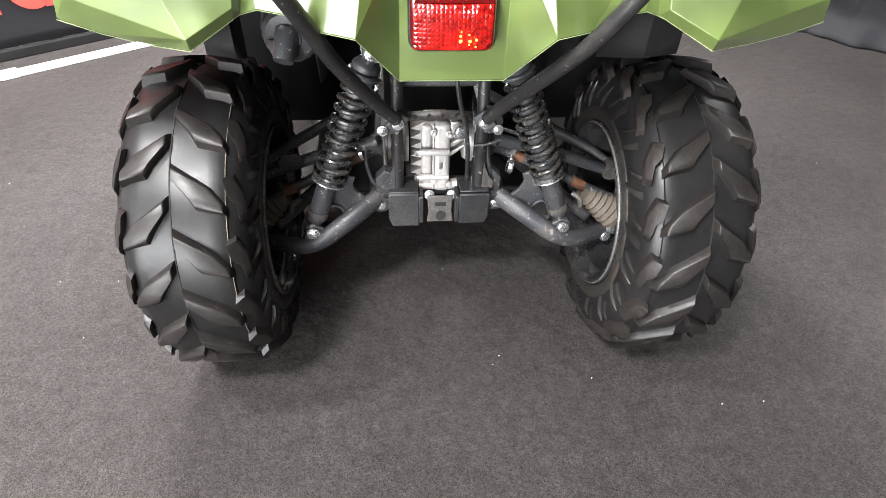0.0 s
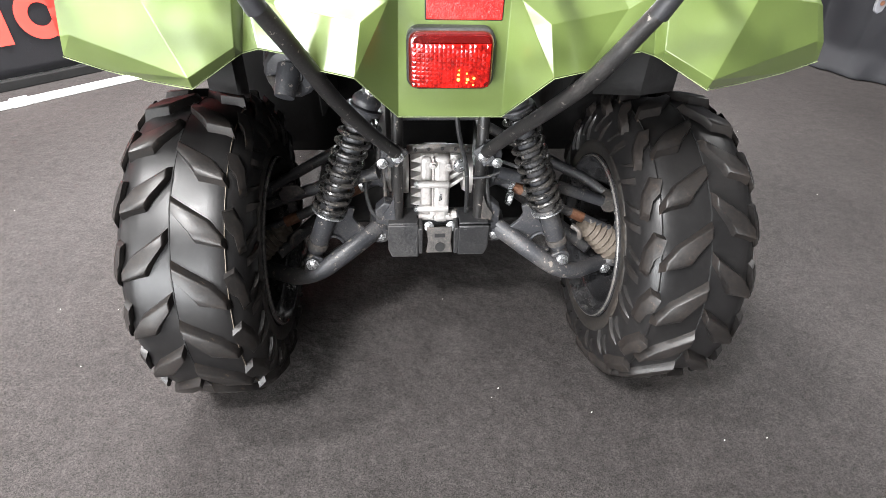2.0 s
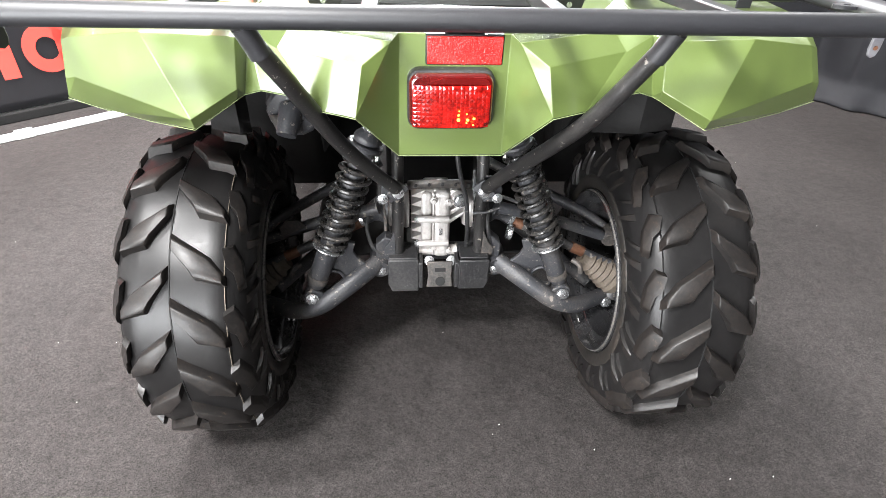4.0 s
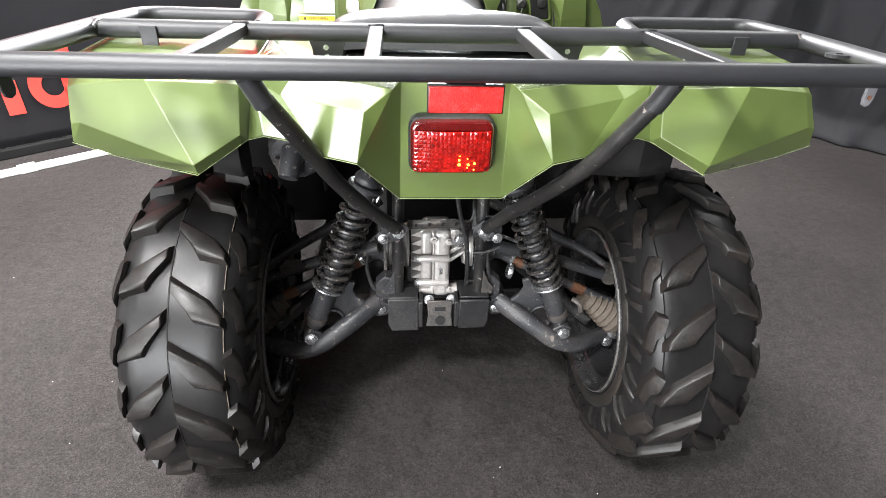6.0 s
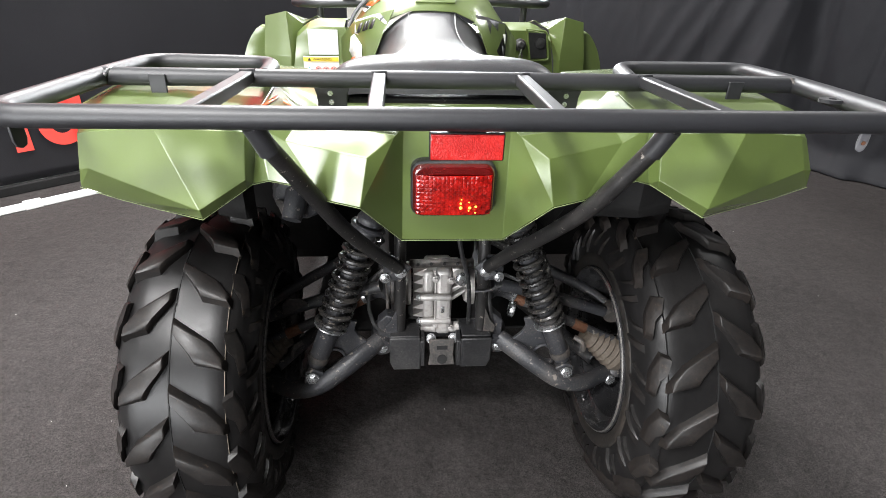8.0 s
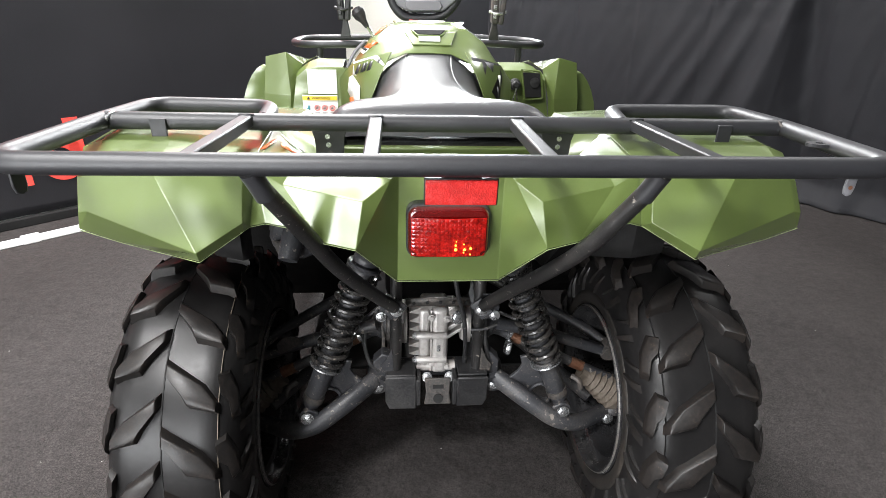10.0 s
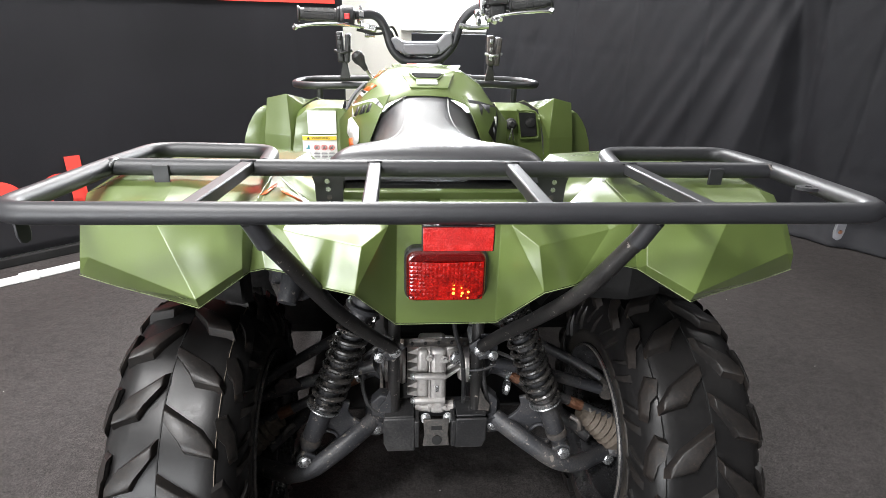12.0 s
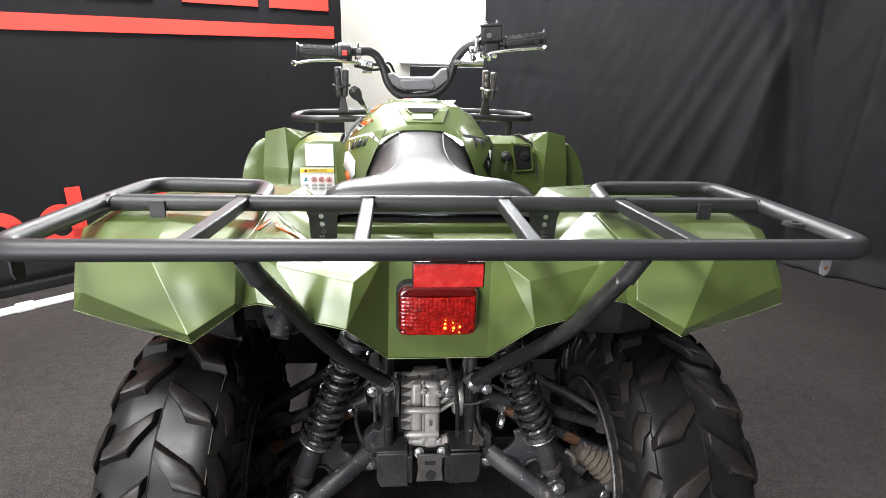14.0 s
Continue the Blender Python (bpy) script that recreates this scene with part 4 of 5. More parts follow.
# ---- rear bodywork ----
TIP, CORNER = (0.366, -0.258, 0.7470), (0.364, -0.270, 0.766)
FOOT_OUT, FOOT_MID, HEEL = (0.519, -0.180, 0.7430), (0.449, -0.202, 0.7355), (0.409, -0.226, 0.7395)
CHIN, CHEEK = (0.5765, -0.172, 0.7600), (0.5645, -0.183, 0.792)
OUT2, EDGE_TOP = (0.5470, -0.191, 0.797), (0.5465, -0.181, 0.845)
SIDE_LOW, SIDE_MID, SIDE_EDGE, SIDE_TOP = (0.582, -0.10, 0.764), (0.585, -0.10, 0.812), (0.574, -0.095, 0.866), (0.545, -0.09, 0.876)
RIDGE, TOP_OUT, TOP_IN = (0.421, -0.221, 0.868), (0.5310, -0.188, 0.851), (0.298, -0.218, 0.862)
CREASE_IN, LOW_IN = (0.305, -0.226, 0.793), (0.309, -0.218, 0.7760)
WING_TOP, WING_LOW, WING_INNER = (0.131, -0.232, 0.829), (0.143, -0.244, 0.7575), (0.090, -0.210, 0.856)
CREASE_END, FLANK, JOIN = (0.249, -0.197, 0.842), (0.285, -0.196, 0.866), (0.302, -0.202, 0.777)
SHIFT = 0.011
for s in (-1, 1):
    faces = [
        (CORNER, OUT2, CHIN, FOOT_OUT), (OUT2, CHEEK, CHIN), (CORNER, FOOT_OUT, FOOT_MID), (CORNER, FOOT_MID, HEEL), (CORNER, HEEL, TIP),
        (CORNER, OUT2, TOP_OUT, RIDGE), (OUT2, CHEEK, EDGE_TOP, TOP_OUT),
        (CORNER, RIDGE, TOP_IN, CREASE_IN),
        (TIP, CORNER, CREASE_IN, LOW_IN),
        # top
        (RIDGE, TOP_OUT, SIDE_TOP, (0.44, -0.09, 0.8765)), (TOP_OUT, EDGE_TOP, SIDE_EDGE, SIDE_TOP),
        ((0.44, -0.09, 0.8765), SIDE_TOP, (0.550, 0.02, 0.876), (0.44, 0.02, 0.879)), (SIDE_TOP, SIDE_EDGE, (0.580, 0.02, 0.864), (0.550, 0.02, 0.876)),
        (TOP_IN, RIDGE, (0.44, -0.09, 0.8765), (0.44, 0.02, 0.879), (0.30, 0.02, 0.872)),
        ((0.44, 0.02, 0.879), (0.550, 0.02, 0.876), (0.53, 0.30, 0.84), (0.42, 0.30, 0.85)),
        ((0.550, 0.02, 0.876), (0.580, 0.02, 0.864), (0.56, 0.30, 0.83), (0.53, 0.30, 0.84)),
        ((0.30, 0.02, 0.872), (0.44, 0.02, 0.879), (0.42, 0.30, 0.85), (0.28, 0.30, 0.84)),
        ((0.42, 0.30, 0.85), (0.53, 0.30, 0.84), (0.56, 0.30, 0.83), (0.52, 0.46, 0.70), (0.40, 0.46, 0.72)),
        ((0.28, 0.30, 0.84), (0.42, 0.30, 0.85), (0.40, 0.46, 0.72), (0.26, 0.46, 0.72)),
        # outer flank
        (CHIN, CHEEK, SIDE_MID, SIDE_LOW), (CHEEK, EDGE_TOP, SIDE_EDGE, SIDE_MID),
        (SIDE_LOW, SIDE_MID, (0.586, 0.02, 0.815), (0.586, 0.02, 0.775)), (SIDE_MID, SIDE_EDGE, (0.580, 0.02, 0.864), (0.586, 0.02, 0.815)),
        ((0.586, 0.02, 0.775), (0.586, 0.02, 0.815), (0.57, 0.30, 0.77), (0.57, 0.30, 0.72)),
        ((0.586, 0.02, 0.815), (0.580, 0.02, 0.864), (0.56, 0.30, 0.83), (0.57, 0.30, 0.77)),
    ]
    # the plastic sits a few millimetres off the frame's middle
    faces = [[(x + s * SHIFT * min(1.0, max(0.0, (x - 0.31) / 0.2)) * (1.0 if z < 0.84 else 0.35), y, z) for x, y, z in face] for face in faces]
    fender = part("rear_fender", facets(faces, s), GREEN, bike, "glossy olive green faceted rear fender", smooth=80, bevel=0.0045, thick=0.004, hard=True)
    # Thin pale tube along the lower edge: wear and painted edge highlight.
    lip = [(x + s * SHIFT * min(1.0, max(0.0, (x - 0.31) / 0.2)), y - 0.001, z - 0.0005) for x, y, z in (LOW_IN, TIP, HEEL, FOOT_MID, FOOT_OUT, CHIN)]
    part("moulding_edge", tube([(s * x, y, z) for x, y, z in lip], 0.0007, 6, 0), PALE_LIT_EDGE, fender, "pale plastic edge, worn and with its highlight painted")
    part("step_top", facets([((0.0, -0.07, 0.831), (0.22, -0.07, 0.831), (0.24, 0.30, 0.79), (0.0, 0.30, 0.79)), ((0.22, -0.07, 0.831), (0.30, 0.02, 0.870), (0.28, 0.30, 0.838), (0.24, 0.30, 0.79))], s), GREEN, bike, "glossy olive green deck under the rack", smooth=12, thick=0.004)
    # black inner arch over the wheel
    arch = []
    for k in range(13):
        a = radians(30 + 150 * k / 12)
        r = 0.46
        y, z = WY - r * math.cos(a), min(WZ + r * 1.08 * math.sin(a), 0.80)
        if 0.64 < z < 0.70 and y < 0:
            z = 0.692
        inside = 0.325 if s < 0 and y < 0.05 else 0.25
        arch.append([(inside, max(y, -0.12), z - 0.01), (max(0.32, inside + 0.01), max(y, -0.15), z), (0.385 if y < 0 else 0.50, max(y, -0.13), z), (0.392 if y < 0 else 0.53, max(y, -0.10), z - 0.01)])
    arch = [row for row in arch if row[1][2] > 0.645 or row[1][1] > 0.1]
    part("wheel_arch", loft(arch, s), WELL, bike, "black plastic wheel arch liner", thick=0.004)
    part("arch_wall", facets([((0.25, -0.12 if s > 0 else 0.04, 0.79), (0.25, 0.45, 0.79), (0.25, 0.45, 0.45), (0.25, 0.14, 0.52), (0.25, 0.0 if s > 0 else 0.08, 0.66))], s), WELL, bike, "black plastic inner wall", thick=0.004)
    # Mostly hidden footwell, added to keep light out from under the bike.
    part("footwell", facets([((0.20, 0.44, 0.72), (0.52, 0.44, 0.70), (0.50, 0.46, 0.27), (0.16, 0.46, 0.27)), ((0.16, 0.46, 0.27), (0.50, 0.46, 0.27), (0.50, 0.92, 0.29), (0.16, 0.92, 0.29))], s), WELL, bike, "black plastic footwell", thick=0.006)
# tail panel: two wings turned in towards the lamp
A0, A1, A2 = (0.195, -0.229, 0.763), (0.238, -0.221, 0.783), (0.276, -0.213, 0.787)
HIGH, LOW = (0.080, -0.190, 0.862), (0.083, -0.184, 0.671)
bm = bmesh.new()
for s in (-1, 1):
    add_facets(bm, [
        (WING_LOW, WING_TOP, CREASE_END, A0), (A0, CREASE_END, A1), (A1, CREASE_END, FLANK, A2), (A2, FLANK, JOIN),
        (WING_TOP, WING_INNER, (0.23, -0.185, 0.868), CREASE_END), (CREASE_END, (0.23, -0.185, 0.868), FLANK),
        (JOIN, FLANK, TOP_IN, CREASE_IN), (JOIN, CREASE_IN, LOW_IN),
        (WING_LOW, WING_TOP, WING_INNER), (WING_LOW, WING_INNER, HIGH, LOW),
        ((0.23, -0.185, 0.868), (0.22, -0.06, 0.832), (0.09, -0.06, 0.832), WING_INNER),
        ((0.23, -0.185, 0.868), FLANK, (0.30, 0.02, 0.872), (0.22, -0.06, 0.832)), (FLANK, TOP_IN, (0.30, 0.02, 0.872)),
        (HIGH, WING_INNER, (0.09, -0.06, 0.832), (0.0, -0.06, 0.832), (0.0, -0.190, 0.862)),
        (LOW, HIGH, (0.0, -0.190, 0.862), (0.0, -0.184, 0.671)),
    ], s)
tail = part("tail_panel", bm, GREEN, bike, "glossy olive green faceted tail panel round the lamp", smooth=80, bevel=0.008, thick=0.004, hard=True)
# The same pale line under the tail, its highlight put into the colour.
part("moulding_edge", tube([(x, y - 0.002, z) for x, y, z in (LOW_IN, JOIN, A2, A1, A0, WING_LOW, LOW)] + [(-x, y - 0.002, z) for x, y, z in (LOW, WING_LOW, A0, A1, A2, JOIN, LOW_IN)], 0.0007, 6, 0), PALE_LIT_EDGE, tail, "pale plastic edge, worn and with its highlight painted")
part("under_tray", box((0.30, 0.5, 0.01), pose(0, 0.12, 0.765)), WELL, bike, bevel=0.003)
part("under_tray", box((0.18, 0.01, 0.16), pose(0, 0.09, 0.68)), WELL, bike, bevel=0.003)

# tail lamp and reflector
LX, LZ = -0.0045, 0.7705


def rounded(w, h, r, n=5):
    pts = []
    for cx, cz, a0 in ((w - r, h - r, 0), (-w + r, h - r, 90), (-w + r, -h + r, 180), (w - r, -h + r, 270)):
        pts += [(cx + r * math.cos(radians(a0 + 90 * k / n)), cz + r * math.sin(radians(a0 + 90 * k / n))) for k in range(n + 1)]
    return pts


lamp = part("tail_lamp", prism(rounded(0.0645, 0.0448, 0.018), 0.03, pose(LX, -0.194, LZ, -2)), BLACK_PLASTIC, bike, "red tail lamp in a black bezel", bevel=0.004)
part("lens_body", prism(rounded(0.0615, 0.0415, 0.0155), 0.024, pose(LX, -0.204, LZ, -2)), RED_LENS, lamp, "smooth red lens rim", bevel=0.006)
bm = bmesh.new()
NX, NZ = 18, 10
grid = []
for j in range(NZ + 1):
    row = []
    for i in range(NX + 1):
        u, v = -1 + 2 * i / NX, -1 + 2 * j / NZ
        row.append(bm.verts.new((LX + 0.0570 * u, -0.2155 - 0.004 * (1 - u * u) - 0.002 * (1 - v * v), LZ - 0.0055 + 0.0320 * v)))
    grid.append(row)
for j in range(NZ):
    for i in range(NX):
        q = [grid[j][i], grid[j][i + 1], grid[j + 1][i + 1], grid[j + 1][i]]
        c = sum((v.co for v in q), Vector()) / 4 + Vector((rng.uniform(-0.0012, 0.0012), rng.uniform(-0.0012, -0.0004), rng.uniform(-0.0012, 0.0012)))
        c = bm.verts.new(c)
        for k in range(4):
            bm.faces.new((q[k - 1], q[k], c))
part("lens", bm, RED_RIBBED, lamp, "ribbed red plastic lens", smooth=None)
# Glints of the lit lamp, added as tiny glowing cones on the lens.
for i, j, f in ((1.5, -5.2, 1.0), (3.4, -5.2, 0.9), (4.7, -4.6, 0.8), (1.5, -3.0, 0.7), (3.2, -2.4, 0.45), (4.6, -7.6, 0.5), (3.2, -6.6, 0.5), (1.6, -1.0, 0.35)):
    at = Vector((LX + 0.0072 * i, -0.2235, LZ - 0.006 + 0.0033 * j))
    part("bulb_glint", lathe([(0, 0), (0.0004, 0.0026 * f), (0.002, 0.0016 * f), (0.0026, 0)], between(at, at + Vector((0, -1, 0))), 8), GLINT_GLOW, lamp, "added glint of the bulb's light on the lens")
refl = part("reflector", box((0.0955, 0.010, 0.037), pose(0.0, -0.312, 0.876)), BLACK_PLASTIC, bike, "red rectangular rear reflector", bevel=0.002)
part("red_field", box((0.0920, 0.004, 0.0335), pose(0.0, -0.3172, 0.876)), RED_REFLECTOR, refl, bevel=0.001)
part("bracket", box((0.05, 0.006, 0.03), pose(0.0, -0.304, 0.893)), BLACK_PLASTIC, refl, bevel=0.002)

# ---- rear rack ----
RZ = 0.897
RACK_X = 0.017


def rack_at(x, y, lift=0.0):
    """A place on the rack, which rises a little towards its rear edge."""
    return (x + RACK_X, y, 0.8946 - 0.052 * y + lift)


rack = part("rear_rack", tube([rack_at(*p) for p in ((-0.318, -0.045), (-0.332, 0.092), (-0.552, 0.108), (-0.569, -0.05), (-0.580, -0.316), (0.568, -0.316), (0.582, -0.05), (0.570, 0.112), (0.318, 0.100), (0.290, -0.045))], 0.0145, 20, 0.045), BLACK_TUBE, bike, "satin black tubular steel rear rack")
part("front_bar", rod(rack_at(-0.566, -0.052), rack_at(0.578, -0.048), 0.0142, 20), BLACK_TUBE, rack)
part("weld", tube([rack_at(-0.558, -0.070, 0.003), rack_at(-0.552, -0.054, 0.014), rack_at(-0.545, -0.038, 0.004)], 0.0035, 8, 0.01), ZINC, rack, "bare weld bead")
part("weld", tube([rack_at(0.570, -0.066, 0.003), rack_at(0.564, -0.048, 0.0135), rack_at(0.558, -0.032, 0.004)], 0.003, 8, 0.01), GREY_STEEL, rack, "bare weld bead")
for s in (-1, 1):
    for x0, x1 in ((0.117, 0.114), (0.325, 0.336)):
        a, b = Vector((s * x0, -0.050, 0.900)), Vector((s * x1, -0.310, 0.9135))
        part("cross_bar", box(((b - a).length, 0.021, 0.019), between((a + b) / 2, b)), BLACK_TUBE, rack, bevel=0.003)
        part("weld", tube([(s * x0 - 0.012, -0.056, 0.910), (s * x0, -0.060, 0.911), (s * x0 + 0.012, -0.056, 0.910)], 0.0025, 6, 0.004), BLACK_TUBE, rack)
    # brackets with holes
    leg = part("bracket", prism([(-0.031, 0.0), (0.031, 0.0), (0.025, -0.020), (0.023, -0.058), (-0.023, -0.058), (-0.025, -0.020)], 0.004, pose(s * 0.197, -0.038, RZ - 0.010)), BLACK_TUBE, rack, bevel=0.001)
    for k in range(3):
        part("hole", lathe([(0, 0.0045), (0.001, 0.0045)], between((s * 0.200 - s * 0.0015 * k, -0.0402, RZ - 0.026 - 0.0145 * k), (s * 0.200 - s * 0.0015 * k, -0.07, RZ - 0.026 - 0.0145 * k)), 12), ZINC if k < 2 else GREY_STEEL, leg)
    part("tab", prism([(-0.013, 0.012), (0.013, 0.012), (0.012, -0.03), (-0.012, -0.03)], 0.004, pose(0.009 + s * 0.471, -0.068, RZ - 0.004)), BLACK_TUBE, rack, bevel=0.001)
    f = 0.8 if s > 0 else 1.0
    hook = part("hook", prism([(-0.0085 * f, 0.010), (0.0085 * f, 0.010), (0.009 * f, -0.018), (0.0065 * f, -0.026), (0.0, -0.029), (-0.0065 * f, -0.026), (-0.009 * f, -0.018)], 0.004, pose(0.524 if s > 0 else -0.533, -0.314, 0.900, 0, 0, 0 if s > 0 else 68)), GREY_PLASTIC if s > 0 else BLACK_TUBE, rack, "pale flat hook" if s > 0 else "", bevel=0.001)
    if s > 0:
        part("hole", lathe([(0, 0.0028), (0.0012, 0.0028), (0.0012, 0.0)], between((0.524, -0.3161, 0.884), (0.524, -0.34, 0.884)), 12), RUST, hook, "rusty hole")
    stay = part("rack_stay", tube([(s * 0.263, -0.310, 0.902), (s * 0.256, -0.304, 0.880)] + ([(0.199, -0.256, 0.762), (0.156, -0.165, 0.664), (0.122, -0.092, 0.592)] if s > 0 else [(-0.214, -0.252, 0.790), (-0.176, -0.175, 0.685), (-0.125, -0.085, 0.583)]) + [(s * 0.091, -0.030, 0.522)], 0.0128, 16, 0.06), STAY, bike, "dusty black tubular rack stay")
    part("clamp", tube([(s * 0.263, -0.310, 0.900), (s * 0.2585, -0.306, 0.888), (s * 0.2490, -0.298, 0.862)], 0.0150, 14, 0.01, flat=0.9), BLACK_TUBE, stay, "black welded sleeve")
    part("flat_end", box((0.03, 0.008, 0.04), pose(s * 0.088, -0.0235, 0.512, -12, s * -40, 0)), DUSTY_BLACK, stay, bevel=0.002)

# eyelet on the side tube
bm = bmesh.new()
outer = [(0.018 * math.cos(2 * math.pi * k / 20) * 1.5, 0.012 * math.sin(2 * math.pi * k / 20)) for k in range(20)]
inner = [(-0.006 + 0.006 * math.cos(2 * math.pi * k / 20), 0.005 * math.sin(2 * math.pi * k / 20)) for k in range(20)]
for k in range(20):
    add_prism(bm, [outer[k - 1], outer[k], inner[k], inner[k - 1]], 0.005, pose(0.576, -0.180, 0.9045, 90, 0, -4))
bmesh.ops.remove_doubles(bm, verts=bm.verts, dist=0.0002)
part("eyelet", bm, BLACK_TUBE, rack, "black steel eyelet")

# bolts on the deck
for s in (-1, 1):
    bolt(bike, (s * 0.305, -0.17, 0.866), (0, 0, 1), 0.010)
    bolt(bike, (s * 0.20, -0.03, 0.836), (0, -0.3, 1), 0.008)

# deck decals
for s in (-1, 1):
    if s < 0:
        part("decal", facets([((0.268, -0.085, 0.8745), (0.262, -0.115, 0.8765), (0.228, -0.095, 0.8475), (0.245, -0.070, 0.854))], s), DECAL_ORANGE, bike, "orange side decal", thick=0.001)
        part("decal", facets([((0.296, -0.115, 0.8705), (0.287, -0.075, 0.872), (0.281, -0.058, 0.8725), (0.279, -0.070, 0.872), (0.288, -0.110, 0.8705))], s), DECAL_ORANGE, bike, "orange side decal", thick=0.001)
        part("decal", facets([((0.280, -0.020, 0.8685), (0.262, -0.050, 0.8625), (0.235, -0.060, 0.846), (0.250, -0.045, 0.853))], s), DECAL_WHITE, bike, "white side decal", thick=0.001)
    else:
        part("decal", facets([((0.285, 0.0, 0.866), (0.297, -0.03, 0.873), (0.262, -0.05, 0.8545))], s), DECAL_WHITE, bike, "white side decal", thick=0.001)

# ---- seat ----
def mirror_row(y, half):
    return [(-x, y, z) for x, z in half[::-1]] + [(x, y, z) for x, z in half[1:]] if half[0][0] == 0 else []


SEAT = [
    (0.045, ((0, 0.850), (0.15, 0.850), (0.180, 0.848), (0.198, 0.842), (0.204, 0.836), (0.20, 0.815))),
    (0.050, ((0, 0.892), (0.15, 0.890), (0.186, 0.884), (0.207, 0.868), (0.215, 0.845), (0.20, 0.815))),
    (0.075, ((0, 0.908), (0.15, 0.906), (0.190, 0.898), (0.213, 0.878), (0.221, 0.850), (0.20, 0.800))),
    (0.110, ((0, 0.911), (0.14, 0.909), (0.182, 0.901), (0.210, 0.876), (0.219, 0.845), (0.195, 0.790))),
    (0.200, ((0, 0.893), (0.10, 0.891), (0.124, 0.885), (0.165, 0.868), (0.192, 0.830), (0.185, 0.770))),
    (0.300, ((0, 0.880), (0.07, 0.879), (0.088, 0.872), (0.125, 0.858), (0.162, 0.820), (0.170, 0.750))),
    (0.400, ((0, 0.881), (0.055, 0.880), (0.067, 0.874), (0.100, 0.866), (0.142, 0.830), (0.165, 0.740))),
    (0.500, ((0, 0.899), (0.046, 0.898), (0.057, 0.892), (0.090, 0.882), (0.135, 0.840), (0.165, 0.740))),
    (0.560, ((0, 0.918), (0.048, 0.916), (0.059, 0.910), (0.095, 0.892), (0.140, 0.846), (0.168, 0.740))),
    (0.602, ((0, 0.929), (0.051, 0.927), (0.062, 0.921), (0.105, 0.897), (0.150, 0.850), (0.175, 0.740))),
]
seat = part("seat", loft([mirror_row(y, half) for y, half in SEAT]), LEATHER, bike, "black grained vinyl seat", smooth=70)
seat.modifiers.new("round", "SUBSURF").levels = 1
for s in (-1, 1):
    part("piping", tube([(s * half[2][0], y, half[2][1] + 0.0005) for y, half in SEAT[4:]], 0.0019, 6, 0.04), PIPING, seat, "pale seam piping")
part("seat_base", box((0.36, 0.08, 0.03), pose(0, 0.10, 0.825)), BLACK_PLASTIC, bike, bevel=0.006)
part("deck_ledge", box((0.36, 0.02, 0.018), pose(0, 0.022, 0.828)), GREEN, bike, bevel=0.003)

# ---- tank cover ----
TANK = [
    (0.590, ((0, 0.930), (0.06, 0.928), (0.100, 0.912), (0.135, 0.893), (0.178, 0.862), (0.20, 0.76))),
    (0.625, ((0, 0.952), (0.06, 0.950), (0.100, 0.934), (0.142, 0.914), (0.188, 0.882), (0.21, 0.76))),
    (0.660, ((0, 0.972), (0.065, 0.970), (0.102, 0.958), (0.152, 0.930), (0.200, 0.886), (0.22, 0.76))),
    (0.700, ((0, 0.988), (0.070, 0.987), (0.108, 0.983), (0.165, 0.945), (0.210, 0.886), (0.225, 0.76))),
    (0.750, ((0, 0.993), (0.075, 0.993), (0.102, 0.988), (0.160, 0.952), (0.207, 0.886), (0.225, 0.76))),
    (0.820, ((0, 0.984), (0.070, 0.983), (0.092, 0.976), (0.142, 0.945), (0.190, 0.880), (0.215, 0.76))),
    (0.880, ((0, 0.960), (0.060, 0.959), (0.085, 0.950), (0.128, 0.920), (0.170, 0.860), (0.20, 0.76))),
]
tank = part("tank_cover", loft([mirror_row(y, half) for y, half in TANK]), GREEN, bike, "glossy olive green tank cover", smooth=22, bevel=0.003, thick=0.003)
panel = [(-0.096, 0.765, 0.9950), (-0.064, 0.660, 0.9745), (-0.042, 0.612, 0.9480), (0.062, 0.612, 0.9480), (0.078, 0.660, 0.9745), (0.112, 0.765, 0.9950)]
top_panel = part("tank_panel", facets([(panel[0], panel[1], panel[4], panel[5]), (panel[1], panel[2], panel[3], panel[4]), (panel[0], panel[5], (0.100, 0.83, 0.984), (-0.084, 0.83, 0.984))]), GREEN, bike, "raised olive green tank panel", smooth=80, bevel=0.003, thick=0.004, hard=True)
# The slot's inner shade is a dark plate.
bm = prism([(-0.042, 0.009), (0.044, 0.009), (0.030, -0.008), (-0.030, -0.008)], 0.006, pose(0.004, 0.652, 0.9745, -55))
part("slot", bm, GAP_SHADE, top_panel, "dark plate for the shade in the finger slot")
part("slot_frame", tube([(-0.044, 0.662, 0.9795), (-0.028, 0.641, 0.9680), (0.036, 0.641, 0.9680), (0.052, 0.662, 0.9795)], 0.0025, 8, 0.008), GREEN, top_panel)
part("label", box((0.058, 0.002, 0.019), pose(0.004, 0.630, 0.9610, -59)), DECAL_WHITE, top_panel, "white label")
part("label", box((0.075, 0.022, 0.002), pose(0.018, 0.790, 0.9925, 8)), DECAL_WHITE, top_panel, "red and white warning sticker")
part("label", box((0.030, 0.020, 0.0024), pose(-0.034, 0.792, 0.9925, 8)), RED_PRINT, top_panel, "red sticker end")
